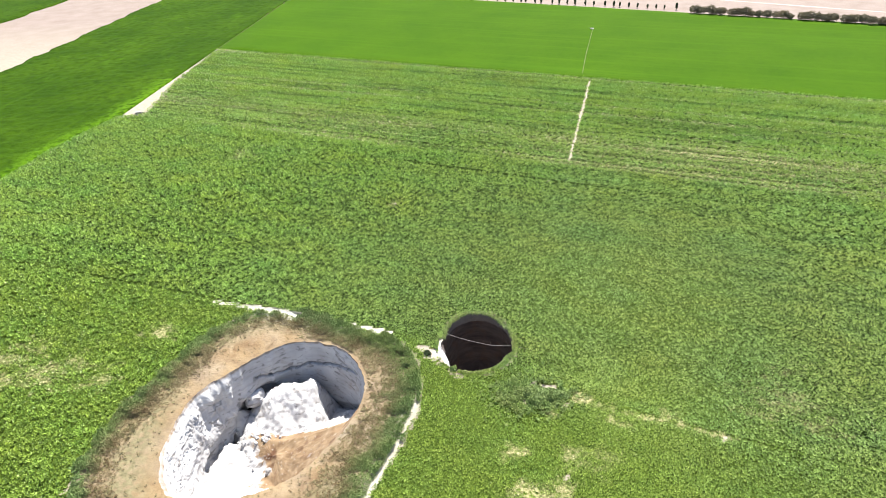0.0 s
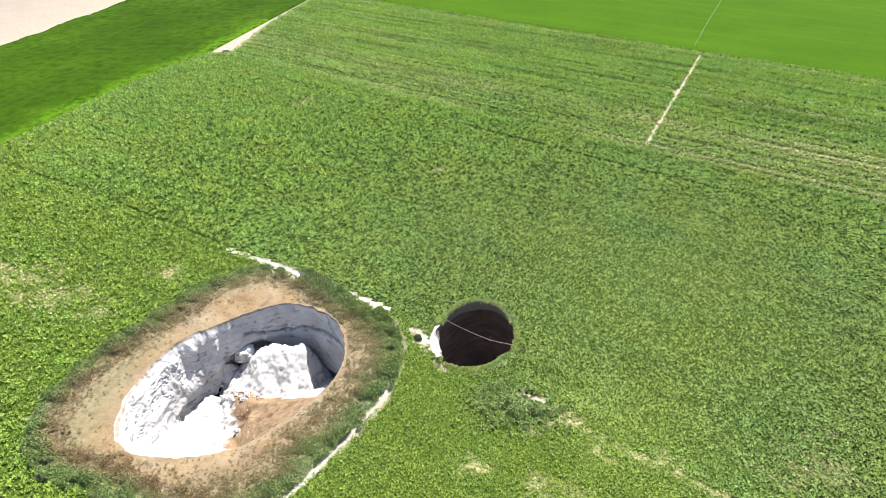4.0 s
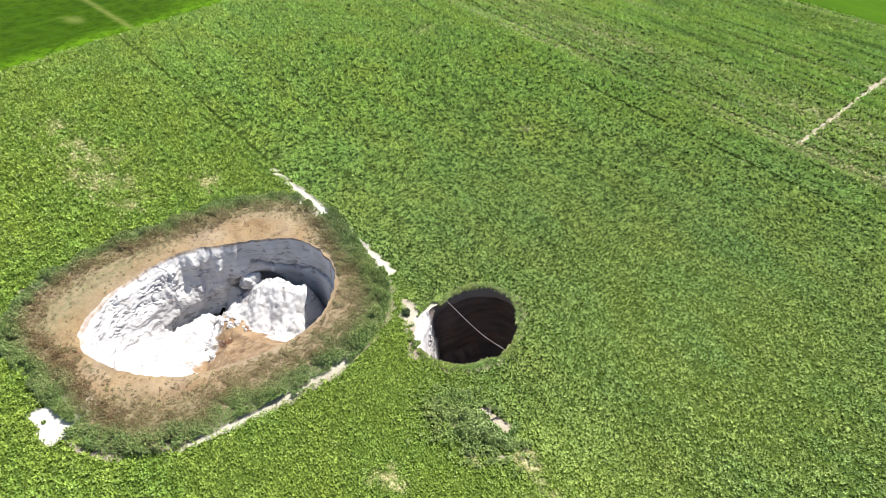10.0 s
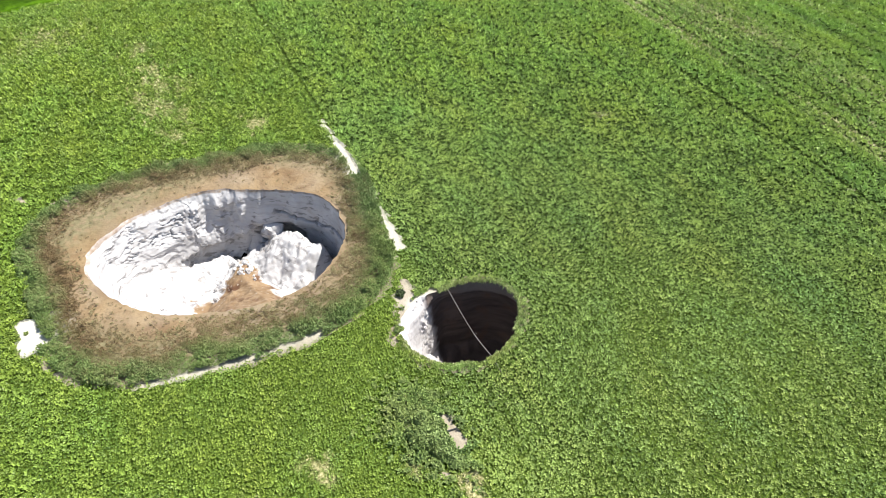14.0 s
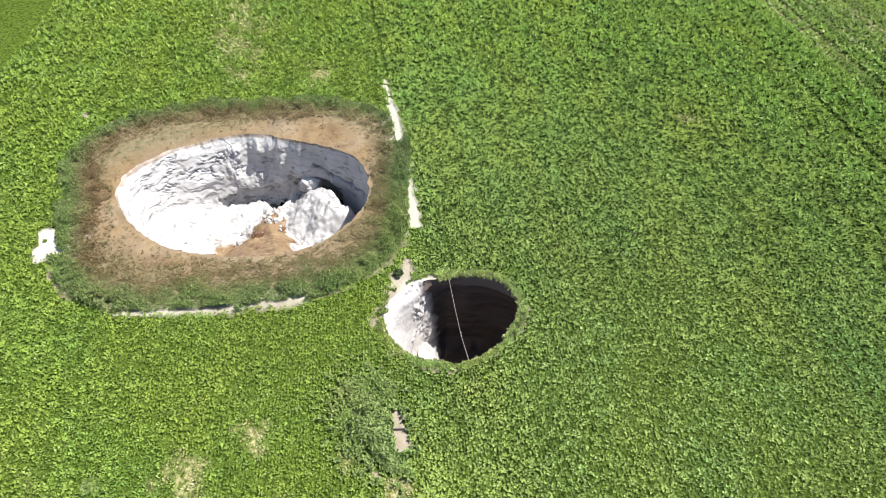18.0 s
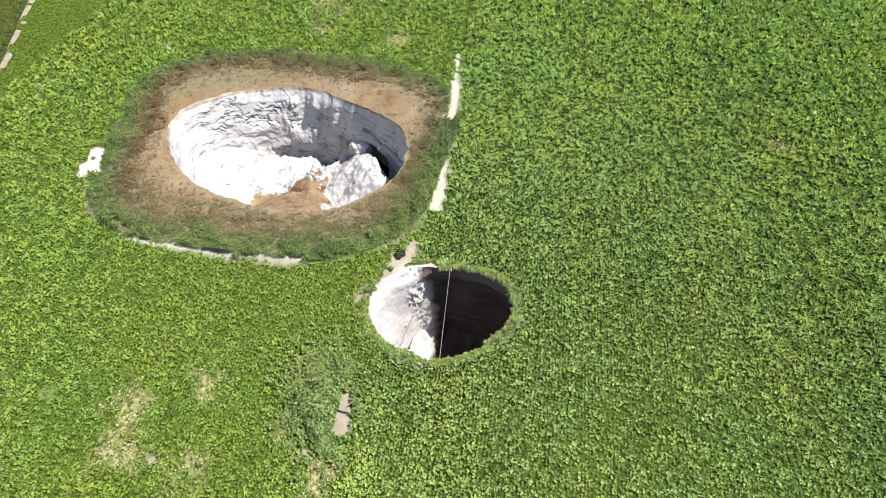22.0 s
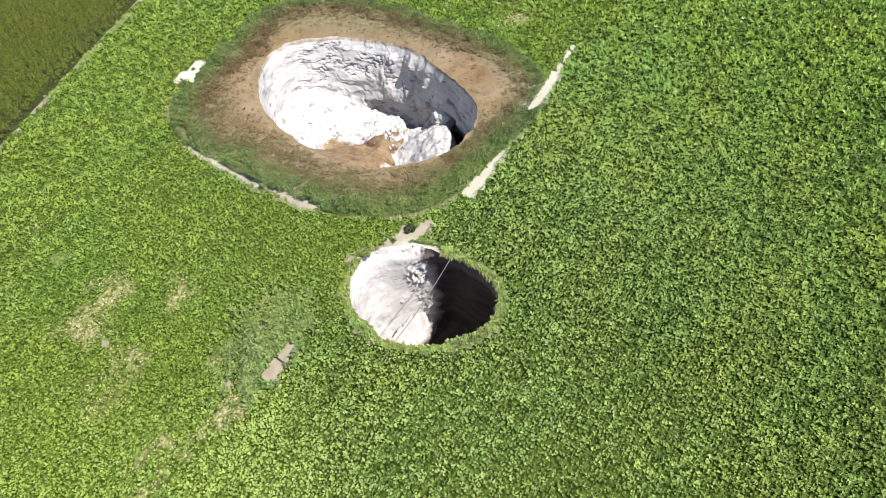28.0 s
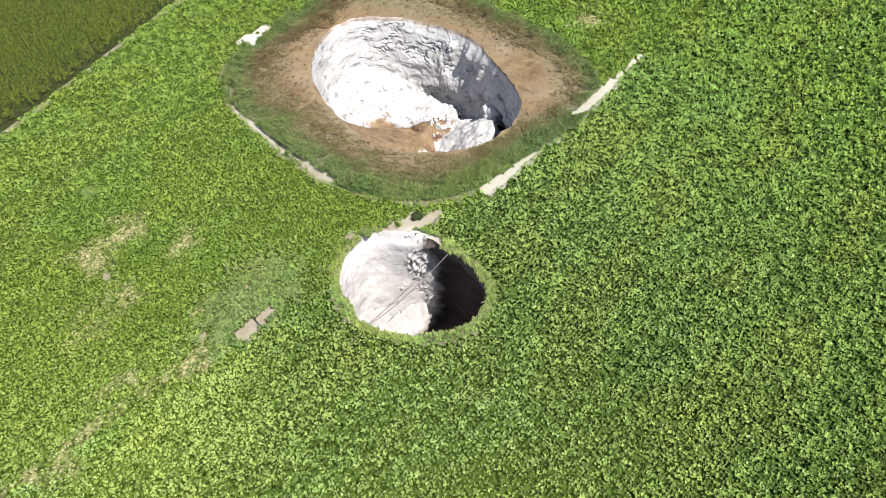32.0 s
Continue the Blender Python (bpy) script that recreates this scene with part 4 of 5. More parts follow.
    p, f, i = leaves(x, y, (0.218 + 0.04 * far_off) * vigour, 3, (0.36 + 0.08 * far_off) * vigour, 0.95, 0.8, (0.3, 1.05), lie(x, y), 6, 0.36)
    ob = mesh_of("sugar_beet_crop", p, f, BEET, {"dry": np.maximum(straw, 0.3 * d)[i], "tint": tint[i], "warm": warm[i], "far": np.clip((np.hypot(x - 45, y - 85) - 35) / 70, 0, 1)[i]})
    tagged(ob, "dense sugar beet leaves in close rows, blue-green and yellow-green", "crop", kind="stuff")
    # leaves that hang over the lip of the fresh sinkhole
    a = rng.uniform(0, 2 * np.pi, 900)
    k = np.interp(a, np.linspace(0, 2 * np.pi, len(SHAFT_EDGE[0])), np.arange(len(SHAFT_EDGE[0]))).astype(int)
    lx, ly = SHAFT_EDGE[0][k] + rng.normal(0, 0.12, a.size), SHAFT_EDGE[1][k] + rng.normal(0, 0.12, a.size)
    ok = bare(lx, ly) < 0.5
    lx, ly = lx[ok], ly[ok]
    p, f, i = leaves(lx, ly, rng.uniform(0.22, 0.42, lx.size), 4, np.full(lx.size, 0.3), 0.6, -0.5, (0.6, 1.1), lie(lx, ly), 8, 0.5)
    ob = mesh_of("beet_leaves", p, f, BEET, {"dry": rng.uniform(0, 0.5, lx.size)[i], "tint": rng.uniform(0.2, 0.9, lx.size)[i], "warm": np.zeros(len(p)), "far": np.zeros(len(p))})
    tagged(ob, "beet leaves hanging over the crumbling lip of the round sinkhole", "crop", kind="stuff")
    # sheet of lower leaves closing the stand, shade between the plants painted into its colour
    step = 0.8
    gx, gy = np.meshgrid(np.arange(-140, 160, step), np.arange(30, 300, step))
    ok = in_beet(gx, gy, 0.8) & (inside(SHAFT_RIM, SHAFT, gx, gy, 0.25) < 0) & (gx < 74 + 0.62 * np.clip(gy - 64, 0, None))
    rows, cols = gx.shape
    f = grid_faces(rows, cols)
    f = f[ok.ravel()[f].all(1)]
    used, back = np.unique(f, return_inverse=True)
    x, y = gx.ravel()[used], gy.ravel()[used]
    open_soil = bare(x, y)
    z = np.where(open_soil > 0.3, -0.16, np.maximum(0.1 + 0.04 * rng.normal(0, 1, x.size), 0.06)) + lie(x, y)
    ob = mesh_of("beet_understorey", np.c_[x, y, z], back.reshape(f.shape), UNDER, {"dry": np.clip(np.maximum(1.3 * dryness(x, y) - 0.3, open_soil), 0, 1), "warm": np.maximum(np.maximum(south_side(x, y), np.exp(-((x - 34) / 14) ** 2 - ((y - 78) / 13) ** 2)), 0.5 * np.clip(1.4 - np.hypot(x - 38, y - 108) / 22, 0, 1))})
    tagged(ob, "lower beet leaves close to the soil, gap shade painted in", "crop", kind="stuff")


plant_beet()


def field_sheet(name, corners, step, low, mat, label):
    """The same crop farther off, as one rumpled cover between four corners."""
    a, b, c, d = (np.array(k, float) for k in corners)
    n, m = int(math.dist(a, b) / step) + 1, int(math.dist(a, d) / step) + 1
    u, v = np.meshgrid(np.linspace(0, 1, n), np.linspace(0, 1, m))
    u, v = u[..., None], v[..., None]
    p = (a * (1 - u) + b * u) * (1 - v) + (d * (1 - u) + c * u) * v
    z = low * (1 + 0.3 * wobble(p[..., 0], p[..., 1], 1.1, 141))
    ob = mesh_of(name, np.concatenate([p, z[..., None]], -1).reshape(-1, 3), grid_faces(m, n), mat, {"dry": np.full(n * m, 0.1)})
    tagged(ob, label, "crop", kind="stuff")


field_sheet("sugar_beet_crop", ((60, 41.7), (270, 59), (270, 176), (163, 212)), 1.3, 0.04, FAR_BEET, "sugar beet reaching on to the east")


def plant_corn():
    turn = math.atan(0.083)
    u, v = np.meshgrid(np.arange(-135, 30, 0.44), np.arange(-34.05, -0.0, 0.70))
    u, v = u.ravel() + rng.uniform(-0.1, 0.1, u.size), v.ravel() + rng.normal(0, 0.05, u.size)
    x, y = u * math.cos(turn) - v * math.sin(turn), 36.4 + u * math.sin(turn) + v * math.cos(turn)
    keep = (y > 2) & (rng.uniform(0, 1, x.size) > np.where((v > -2.4) & (v < -0.4), 0.5, 0.04))      # thin rows open the dark edge
    x, y, v = x[keep], y[keep], v[keep]
    tall = 1.9 * (1 + 0.08 * rough(x, y, 5, 95) + rng.normal(0, 0.05, x.size))
    band = np.clip(0.06 + 0.35 * rough(x, y, 2.2, 96) + 0.25 * rng.normal(0, 1, x.size), 0, 0.8)
    ps, fs, ds, n0 = [], [], [], 0
    for count, size, low, lift in ((2, 0.40, 0.30, 0.0), (3, 0.50, 0.5, 0.22), (4, 0.46, 0.62, 0.33)):
        p, f, i = leaves(x, y, np.full(x.size, size), count, tall * low, 0.19, 0.86, (0.7, 1.15), tall * lift, 11 + int(lift * 10))
        ps.append(p), fs.append(f + n0), ds.append(band[i])
        n0 += len(p)
    # the side of the stand, leafy down to the soil
    side = (v > -2.0) & (rng.uniform(0, 1, x.size) < 0.6)
    sx, sy = np.repeat(x[side], 3) + rng.normal(0, 0.16, 3 * side.sum()), np.repeat(y[side], 3) + rng.normal(0, 0.14, 3 * side.sum())
    p, f, i = leaves(sx, sy, np.full(sx.size, 0.46), 4, np.full(sx.size, 0.55), 0.26, 0.7, (0.3, 0.8), rng.uniform(0.0, 0.9, sx.size), 19)
    ps.append(p), fs.append(f + n0), ds.append(rng.uniform(0, 0.5, sx.size)[i])
    n0 += len(p)
    # tassels: a thin upright blade on each stalk
    a = rng.uniform(0, np.pi, x.size)
    c, s = np.cos(a) * 0.035, np.sin(a) * 0.035
    p = np.stack([np.c_[x - 0.3 * c, y - 0.3 * s, tall * 0.6], np.c_[x + 0.3 * c, y + 0.3 * s, tall * 0.6], np.c_[x + c, y + s, tall * 1.1], np.c_[x - c, y - s, tall * 1.12]], 1).reshape(-1, 3)
    ps.append(p), fs.append(np.arange(len(p)).reshape(-1, 4) + n0), ds.append(np.full(len(p), 0.6))
    ob = mesh_of("corn_crop", np.concatenate(ps), np.concatenate(fs), CORN, {"dry": np.concatenate(ds)})
    # soil sheet under the stalks, their shade put into its dark colour
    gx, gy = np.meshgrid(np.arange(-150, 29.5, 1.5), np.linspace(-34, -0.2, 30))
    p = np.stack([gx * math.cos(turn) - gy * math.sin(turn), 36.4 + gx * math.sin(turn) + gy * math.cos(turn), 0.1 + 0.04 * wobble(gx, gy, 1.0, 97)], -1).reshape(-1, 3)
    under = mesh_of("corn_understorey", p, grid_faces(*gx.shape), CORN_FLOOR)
    tagged(under, "soil sheet under the corn, painted dark for the stand's shade", "crop", kind="stuff")
    tagged(ob, "tall tasselled corn in straight rows beside the beet", "crop", kind="stuff")


plant_corn()
field_sheet("corn_crop", ((-150, -60), (270, -60), (270, 26), (-150, -9)), 2.0, 0.06, FAR_CORN, "corn stand reaching on to the south")
field_sheet("corn_crop", ((28, 4), (270, 24), (270, 58.5), (28, 38.7)), 2.0, 0.09, FAR_CORN, "corn stand reaching on to the east")


def sheet(name, edge_low, edge_high, along, step, height, mat, label, dry=None, lush=None, cols=40, lumps=0.0):
    """A closed crop stand: a rumpled sheet between two edges with its sides down to the soil. along: values of y; the edges give x."""
    ys = np.arange(along[0], along[1] + step, step)
    t = np.linspace(0, 1, cols)[None]
    lo, hi = edge_low(ys)[:, None], edge_high(ys)[:, None]
    x, y = lo + (hi - lo) * t, np.repeat(ys[:, None], cols, 1)
    z = height * (1 + 0.18 * rough(x, y, 6, 101)) + lumps * np.clip(rough(x, y, 2.4, 102), -0.8, 1.2)
    z[:, 0] = z[:, -1] = 0.0
    z[0, :] = z[-1, :] = 0.0
    x[:, 1], x[:, -2] = x[:, 0] + 0.45, x[:, -1] - 0.3
    d = np.zeros(x.size) if dry is None else dry(x, y).ravel()
    ob = mesh_of(name, np.stack([x, y, z], -1).reshape(-1, 3), grid_faces(len(ys), cols), mat, {"dry": d, "lush": np.zeros(x.size) if lush is None else lush(x, y).ravel()}, True)
    return tagged(ob, label, "crop", kind="stuff")


def lucerne_dry(x, y):
    n = rough(x, y, 5, 111)
    d = np.clip(1 - to_line(x, y, (-196, 145.5), (-131, 134.3))[0] / 1.2, 0, 1) * 0.7
    d = np.maximum(d, np.clip(1 - np.hypot((x + 150) / 6, (y - 128) / 3) + 0.4 * n, 0, 1) * 0.6)
    return np.clip(d + np.clip(n - 0.75, 0, 1), 0, 1)


def lucerne_lush(x, y):
    """The lighter margin along the beet, and light patches farther in."""
    n = rough(x, y, 9, 112)
    return np.clip(np.maximum(0.9 * np.clip(1.3 - (west_edge(y) - x) / 6 + 0.5 * n, 0, 1) * (y < 260), 0.9 * (n - 0.35)), 0, 1)


sheet("lucerne_crop", lambda y: -203 + 0 * y + 1.5 * wobble(y, y * 0, 9, 3), lambda y: west_edge(y) + 0.1, (40, 470), 1.0, 0.6, LUCERNE,
      "deep green lucerne stand beyond the field edge", lucerne_dry, lucerne_lush, 90, 0.3)
sheet("cereal_crop", lambda y: np.maximum(west_edge(y) + 0.3, (267.95 - y) / 0.3404), lambda y: np.minimum(250 + 0 * y, 11.3 + (410.9 - y) / 0.445), (181, 462), 2.0, 0.3, CEREAL,
      "smooth bright green cereal field")
sheet("lucerne_crop", lambda y: -520 + 0 * y, lambda y: -275 + 0 * y + 2 * wobble(y, y * 0, 11, 5), (200, 620), 4.0, 0.5, LUCERNE, "green field beyond the bare strip")


def plant_weeds():
    """Dry and green tufts in the belt round the old sinkhole."""
    m = 64000
    a = rng.uniform(0, 2 * np.pi, m)
    hi, lo = outline(WEED_RIM, a), outline(PIT_RIM, a)
    r = np.sqrt(rng.uniform(0, 1, m) * (hi ** 2 - lo ** 2) + lo ** 2)
    x, y = PIT[0] + r * np.cos(a), PIT[1] + r * np.sin(a)
    out = hi - r + 1.0 * rough(x, y, 3.5, 121)
    east, south = np.clip(np.cos(a - 0.1), 0, 1), np.clip(np.cos(a + 1.9), 0, 1)
    lumps = np.clip(0.5 + 1.3 * rough(x, y, 1.5, 122), 0, 1)
    wide = 1.0 + 0.8 * east                                            # the grass reaches farther in on the eastern side
    chance = np.interp(out / wide, [0, 1.8, 2.8, 4.4, 6.0, 7.5], [1.0, 0.95, 0.75, 0.42, 0.10, 0.015]) * (0.45 + 0.55 * lumps)
    russet = np.clip(np.maximum(south, 0.5 * east) * np.exp(-((out - 4.6) / 1.6) ** 2), 0, 1)
    chance = np.maximum(chance, 0.5 * russet * np.clip(lumps * 2 - 0.7, 0, 1))
    keep = (rng.uniform(0, 1, m) < chance) & (r > lo + 0.5) & (bare(x, y) < 0.4)
    x, y, out, lumps, russet, wide = x[keep], y[keep], out[keep], lumps[keep], russet[keep], wide[keep]
    dry = np.clip(np.interp(out / wide, [0, 1.6, 2.8, 4.2], [0.02, 0.14, 0.68, 0.95]) + 0.28 * rough(x, y, 2.5, 123) + rng.normal(0, 0.14, x.size), 0, 1)
    dry = np.maximum(dry, russet * 0.95)
    tint = np.clip(0.5 + 0.4 * rough(x, y, 2.0, 127) + rng.normal(0, 0.22, x.size) - 0.5 * russet, 0, 1)
    tall = np.clip(np.interp(out, [0, 2, 4, 6], [0.75, 0.7, 0.38, 0.22]) * (0.35 + 1.0 * lumps) * rng.uniform(0.7, 1.3, x.size), 0.1, 1.3)
    p, f, i = leaves(x, y, 0.22 + 0.35 * tall, 7, tall, 0.26, 0.9, (0.4, 1.1), lie(x, y), 31)
    ob = mesh_of("weeds", p, f, WEED, {"dry": dry[i], "tint": tint[i]})
    tagged(ob, "belt of dusty green grass and russet weeds round the sinkhole", "weeds", kind="stuff")
    # ranker weeds by the loose pipe
    m = 900
    x, y = 18.6 + rng.normal(0, 3.0, m), 81.4 + rng.normal(0, 1.8, m)
    keep = (bare(x, y) < 0.2)
    x, y = x[keep], y[keep]
    p, f, i = leaves(x, y, np.full(x.size, 0.5), 7, 0.62 + 0.5 * rough(x, y, 1.4, 125), 0.45, 0.9, (0.3, 1.0), lie(x, y), 33)
    ob = mesh_of("weeds", p, f, RANK, {"dry": np.clip(0.05 + 0.2 * rough(x, y, 2, 126), 0, 1)[i], "tint": rng.uniform(0, 1, x.size)[i]})
    tagged(ob, "rank green weeds beside a bare patch in the beet", "weeds", kind="stuff")


plant_weeds()


# ---- shrubs and trees ----
def clump(name, spread, tall, count, mat, seed, leaf=0.16, base=0.12, parent=None):
    """Leaves in a rounded, uneven crown with gaps."""
    r = np.random.default_rng(seed)
    d = r.normal(0, 1, (count, 3))
    d /= np.linalg.norm(d, axis=1)[:, None]
    k = r.uniform(0.35, 1.0, count) ** 0.5
    lump = 1 + 0.35 * np.sin(3 * d[:, 0] + seed) * np.cos(4 * d[:, 1] + 2 * seed)
    c = d * (k * lump)[:, None] * (spread, spread, tall * 0.5) + (0, 0, base + tall * 0.5)
    c[:, 2] = np.maximum(c[:, 2], 0.05)
    n = r.normal(0, 1, (count, 3)) + d
    n /= np.linalg.norm(n, axis=1)[:, None]
    t = np.cross(n, r.normal(0, 1, (count, 3)))
    t /= np.linalg.norm(t, axis=1)[:, None]
    b = np.cross(n, t)
    s = (leaf * r.uniform(0.6, 1.3, count))[:, None]
    p = np.stack([c - t * s, c + b * s * 0.5, c + t * s, c - b * s * 0.5], 1).reshape(-1, 3)
    return mesh_of(name, p, np.arange(len(p)).reshape(-1, 4), mat, {"dry": np.full(len(p), 0.1), "tint": np.repeat(r.uniform(0.3, 1.0, count), 4)}, parent=parent)


def limb(bm, a, b, r0, r1, sides=6):
    a, b = Vector(a), Vector(b)
    q = (b - a).to_track_quat("Z", "Y")
    lower = [bm.verts.new(a + q @ Vector((r0 * math.cos(k * math.tau / sides), r0 * math.sin(k * math.tau / sides), 0))) for k in range(sides)]
    upper = [bm.verts.new(b + q @ Vector((r1 * math.cos(k * math.tau / sides), r1 * math.sin(k * math.tau / sides), 0))) for k in range(sides)]
    for k in range(sides):
        bm.faces.new((lower[k], lower[(k + 1) % sides], upper[(k + 1) % sides], upper[k]))
    bm.faces.new(upper)


def build_shrub(spread, tall, seed, mat, label):
    thing = new("shrub")
    bm = bmesh.new()
    r = random.Random(seed)
    for k in range(6):
        a = k * math.tau / 6 + r.uniform(-0.3, 0.3)
        limb(bm, (0, 0, -0.05), (spread * 0.6 * math.cos(a), spread * 0.6 * math.sin(a), tall * r.uniform(0.5, 0.8)), 0.025, 0.008, 5)
    part("stems", bm, BARK, thing)
    clump("foliage", spread, tall, int(300 + 900 * spread), mat, seed, 0.1 + 0.06 * spread, 0.05, thing)
    return tagged(thing, label, "shrub")


for k, (x, y, s, h, mat, label) in enumerate((
        (1.0, 91.4, 0.62, 0.55, DARK_LEAF, "low dark green shrub on bare worn soil"),
        (5.75, 87.5, 0.55, 0.6, RANK, "small dark shrub at the edge of the round sinkhole"),
        (-23.4, 51.9, 0.24, 0.2, WEED, "small grey-green shrub on white open soil"),
        (14.0, 55.2, 0.9, 0.4, RANK, "low dusty green weed patch among beet leaves"),
        (14.2, 81.0, 0.9, 0.7, RANK, "small rank weed bush among beet leaves"),
        (15.6, 80.7, 1.1, 0.9, RANK, "dusty green weed bush in the beet"),
        (16.9, 81.7, 1.2, 1.1, RANK, "dusty green weed bush in the beet"),
        (18.4, 81.6, 1.5, 1.5, RANK, "tall rank weed bush beside bare soil"),
        (19.4, 80.4, 1.5, 1.7, RANK, "tall rank weed bush with a dark shaded foot"),
        (20.6, 81.2, 1.4, 1.6, RANK, "rank weed bush beside a bare patch"),
        (22.2, 81.2, 1.2, 1.3, RANK, "dusty green weed bush beside a bare patch"),
        (23.6, 81.4, 0.9, 0.8, RANK, "small rank weed bush among beet leaves"),
        (16.6, 83.2, 1.0, 0.8, RANK, "low weed bush at the end of bare soil"),
        (15.9, 84.4, 0.9, 0.6, RANK, "low weed bush near the round sinkhole"))):
    build_shrub(s, h, 40 + k, mat, label).location = (x, y, float(lie(np.array(x), np.array(y))))


def build_tree(tall, spread, seed, mat, leaf, count, label, category, trunk=0.11):
    thing = new(category)
    r = random.Random(seed)
    bm = bmesh.new()
    fork = Vector((r.uniform(-0.1, 0.1), r.uniform(-0.1, 0.1), tall * 0.3))
    limb(bm, (0, 0, -0.1), fork, trunk, trunk * 0.7)
    for k in range(6):
        a = k * math.tau / 6 + r.uniform(-0.4, 0.4)
        limb(bm, fork, (spread * 0.55 * math.cos(a), spread * 0.55 * math.sin(a), tall * r.uniform(0.6, 0.9)), trunk * 0.5, trunk * 0.12, 5)
    part("trunk", bm, BARK, thing)
    clump("crown", spread, tall * 0.86, count, mat, seed, leaf, tall * 0.12, thing)
    return tagged(thing, label, category)


kinds = [build_tree(h, s, 70 + k, GREY_LEAF, 0.36, 900, "dusty grey-green orchard tree in a windbreak row", "tree") for k, (h, s) in enumerate(((4.4, 2.7), (3.9, 2.5), (4.8, 2.6), (3.5, 2.2)))]
for k in kinds:
    tagged(k, group="windbreak trees")
spots = []
for a, b, count in (((125.0, 360.4), (163.5, 343.8), 13), ((166.8, 341.2), (226.0, 315.0), 18)):
    for k in range(count):
        s = (k + rng.uniform(-0.25, 0.25)) / (count - 1)
        spots.append((a[0] + (b[0] - a[0]) * s, a[1] + (b[1] - a[1]) * s + rng.normal(0, 0.5)))
for k, (x, y) in enumerate(spots):
    m = pose(x, y, 0, 0, 0, float(rng.uniform(0, 360)))
    if k < 4:
        kinds[k].matrix_basis = m
    else:
        c = copy_thing(kinds[int(rng.integers(0, 4))], m)
        s = float(rng.uniform(0.8, 1.1))
        c.scale = (s, s, s)
young = build_tree(3.4, 0.55, 90, DARK_LEAF, 0.3, 300, "young dark tree in a planted row", "sapling", 0.06)
tagged(young, group="saplings along the field edge")
for k in range(26):
    s = (k + float(rng.uniform(-0.3, 0.3))) / 25
    m = pose(2 + 116 * s, 415 - 43.5 * s, 0, 0, 0, float(rng.uniform(0, 360)))
    c = young if k == 0 else copy_thing(young, m)
    c.matrix_basis = m
    q = float(rng.uniform(0.55, 1.15))
    c.scale = (q, q, q)


# ---- pipes and small things ----
def tube(points, radius, sides=10):
    bm = bmesh.new()
    for a, b in zip(points, points[1:]):
        limb(bm, a, b, radius, radius, sides)
    bmesh.ops.remove_doubles(bm, verts=bm.verts, dist=0.002)
    return bm


def build_irrigation_pipe():
    """An aluminium lateral left hanging over the round sinkhole, sagging at its coupling."""
    thing = new("irrigation_pipe")
    a, b, j = Vector((4.0, 96.84, 0.13)), Vector((16.1, 93.58, 0.12)), Vector((12.19, 94.58, -0.62))
    out = (a - b).normalized()
    start, end = a + out * 3.2 + Vector((0, 0, -0.12)), b - out * 3.4 + Vector((0, 0, -0.1))

    def sag(p, q, drop, n=10):
        return [p.lerp(q, k / n) + Vector((0, 0, -drop * 4 * (k / n) * (1 - k / n))) for k in range(n + 1)]
    part("pipe_length", tube([start] + sag(a, j, 0.22), 0.042), ALUMINIUM, thing, smooth=True)
    part("pipe_length", tube(sag(j, b, 0.05) + [end], 0.042), ALUMINIUM, thing, smooth=True)
    along = (b - a).normalized()
    part("coupling", tube([j - along * 0.16, j + along * 0.16], 0.07, 12), ALUMINIUM, thing, "wider grey pipe coupling")
    bm = tube([j + Vector((0, 0, 0.05)), j + Vector((0.02, 0.03, 0.5))], 0.022, 8)
    riser = part("riser", bm, ALUMINIUM, thing)
    part("sprinkler_head", tube([j + Vector((-0.08, 0.03, 0.52)), j + Vector((0.13, 0.03, 0.56))], 0.035, 8), ALUMINIUM, riser)
    tagged(thing, "thin aluminium irrigation pipe hanging across the round sinkhole", "pipe")


build_irrigation_pipe()
loose = new("pipe")
part("pipe_length", tube([(19.9, 82.2, 0.12), (20.3, 83.0, 0.14), (20.75, 84.05, 0.13)], 0.075), BLACK_PIPE, loose, smooth=True)
part("end_cap", tube([(19.87, 82.14, 0.12), (19.93, 82.26, 0.12)], 0.09), BLACK_PIPE, loose)
tagged(loose, "short black pipe lying across a bare patch", "pipe")


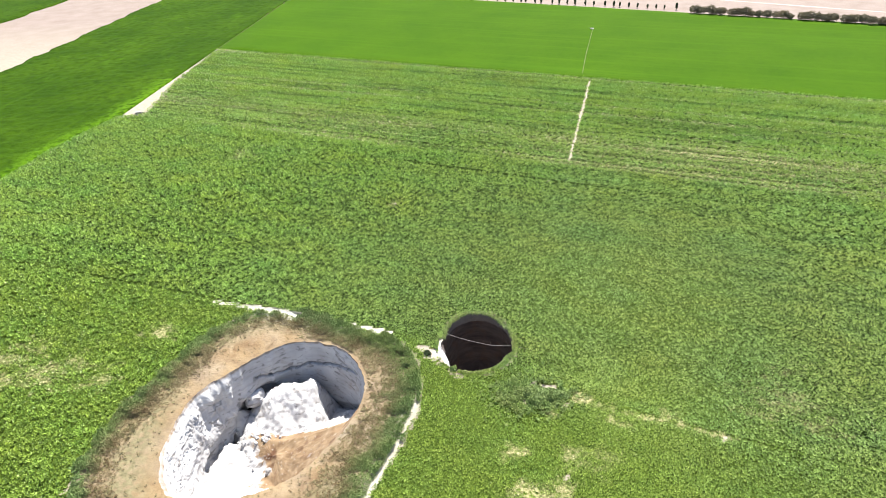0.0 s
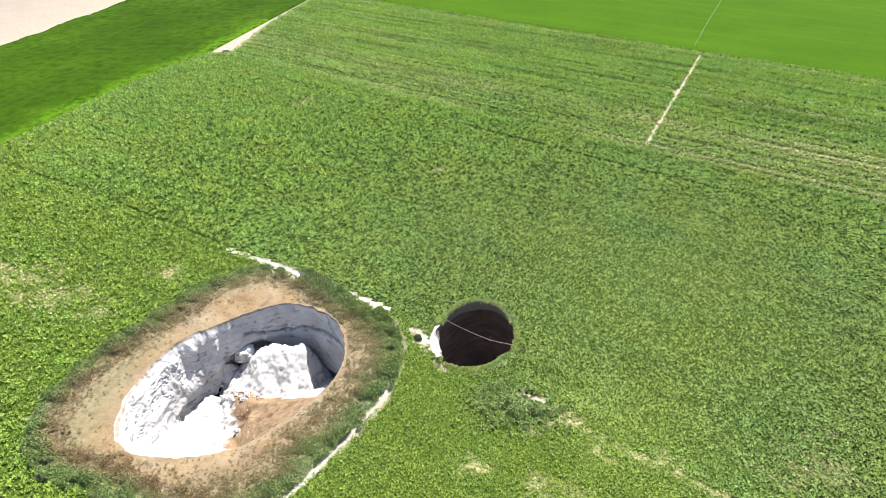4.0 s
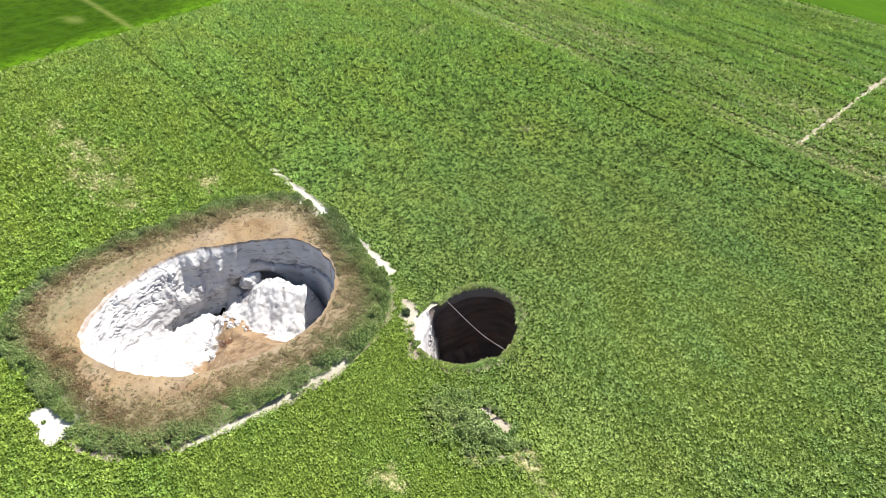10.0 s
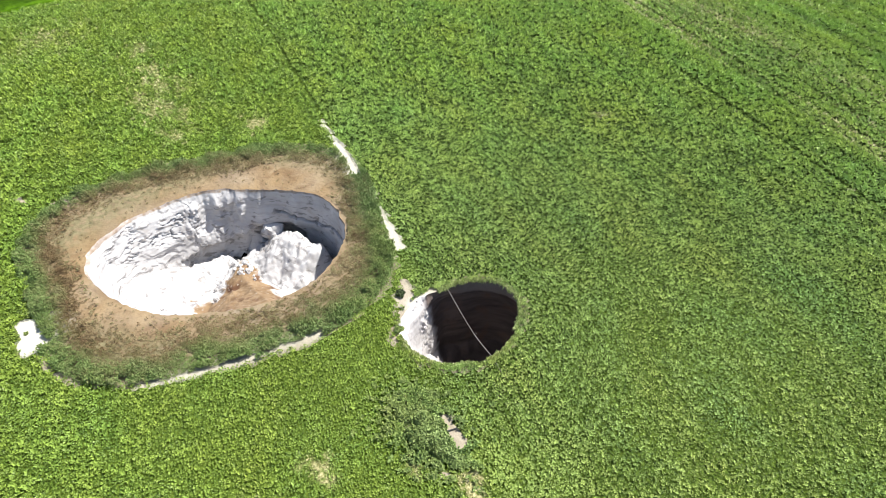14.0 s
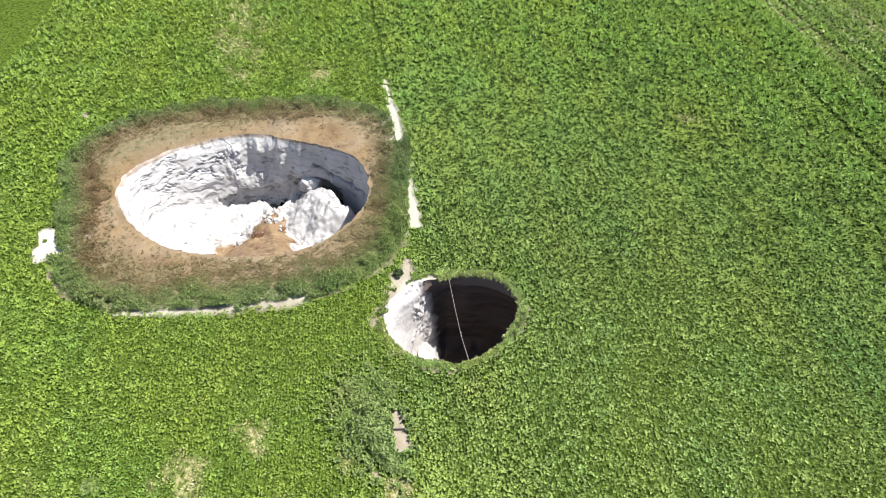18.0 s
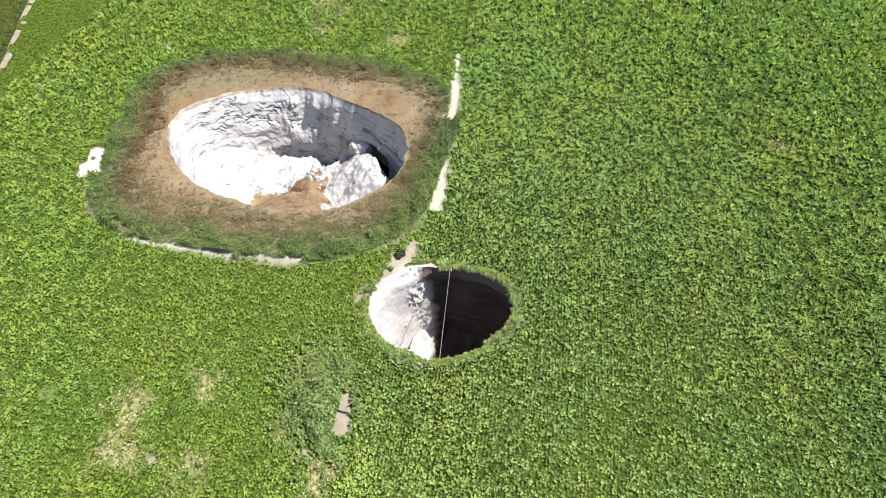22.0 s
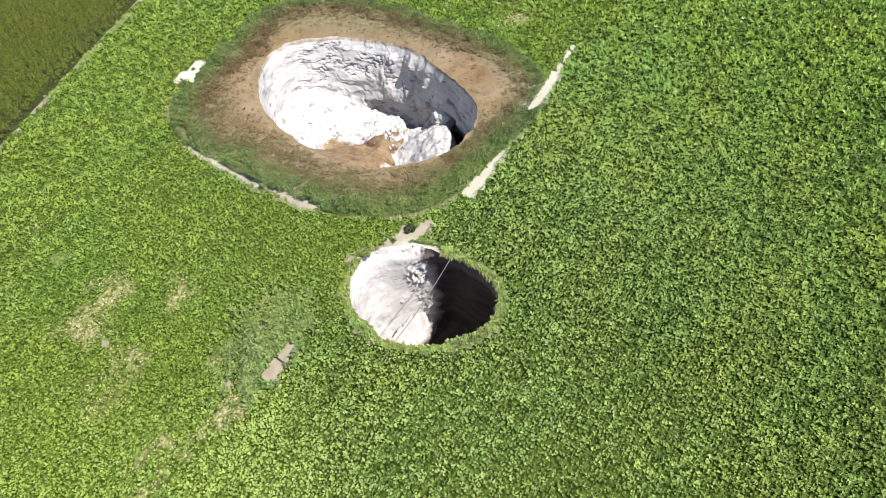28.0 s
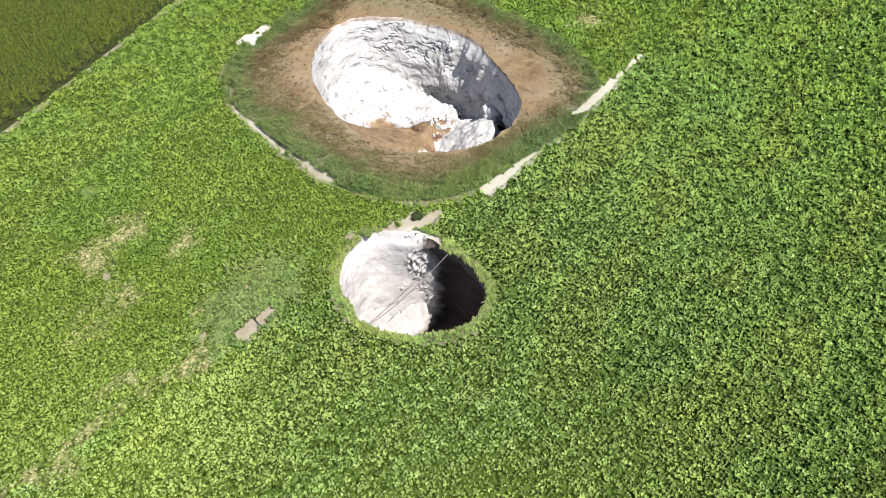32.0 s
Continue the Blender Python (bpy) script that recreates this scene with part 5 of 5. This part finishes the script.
def box(size, bevel=0.03):
    bm = bmesh.new()
    bmesh.ops.create_cube(bm, size=1.0)
    for v in bm.verts:
        v.co = Vector((v.co.x * size[0], v.co.y * size[1], v.co.z * size[2] + size[2] / 2))
    bmesh.ops.bevel(bm, geom=list(bm.edges), offset=bevel, segments=2, affect="EDGES")
    return bm


def build_valve_box(x, y, turn, scale, label):
    thing = new("valve_box")
    part("chamber", box((1.6 * scale, 1.1 * scale, 0.6 * scale)), CONCRETE, thing)
    lid = part("lid", box((1.75 * scale, 1.25 * scale, 0.1), 0.02), CONCRETE, thing)
    lid.location = (0, 0, 0.6 * scale)
    part("outlet", tube([(0.8 * scale, 0, 0.25), (1.5 * scale, 0, 0.25), (1.6 * scale, 0, 0.0)], 0.12), BLACK_PIPE, thing)
    thing.matrix_basis = pose(x, y, 0, 0, 0, turn)
    tagged(thing, label, "valve box")


build_valve_box(-112.6, 218.6, 20, 1.3, "pale concrete valve box on bare soil at the field corner")
build_valve_box(-110.2, 158.6, 30, 0.55, "small pale concrete valve box among the beet leaves")
# box added in place of a bare patch with a dark shadow
build_valve_box(66.4, 330.0, -18, 1.1, "concrete box added in the cereal for a shadowed bare patch")

# ---- tracks far off ----
def ribbon(name, points, width, z, mat, label, category):
    p = np.array(points, float)
    n = 60
    t = np.linspace(0, len(p) - 1, n)
    x, y = np.interp(t, np.arange(len(p)), p[:, 0]), np.interp(t, np.arange(len(p)), p[:, 1])
    tx, ty = np.gradient(x), np.gradient(y)
    k = np.hypot(tx, ty)
    w = width * (1 + 0.35 * wobble(x + y, x * 0, 7, 131)) / 2
    left, right = np.c_[x - ty / k * w, y + tx / k * w], np.c_[x + ty / k * w, y - tx / k * w]
    q = np.stack([np.c_[left, np.full(n, z)], np.c_[right, np.full(n, z)]], 1).reshape(-1, 3)
    ob = mesh_of(name, q, grid_faces(n, 2), mat, smooth=True)
    return tagged(ob, label, category, kind="structure")


ribbon("track", ((60, 450), (156.2, 390.8), (218.8, 352.4), (420, 229)), 2.6, 0.02, TRACK, "white dusty farm track beyond the trees", "track")
ribbon("track", ((51.2, 255.5), (56.6, 283), (66.4, 328)), 0.32, 0.56, FAINT, "narrow pale line through the green cereal", "track")
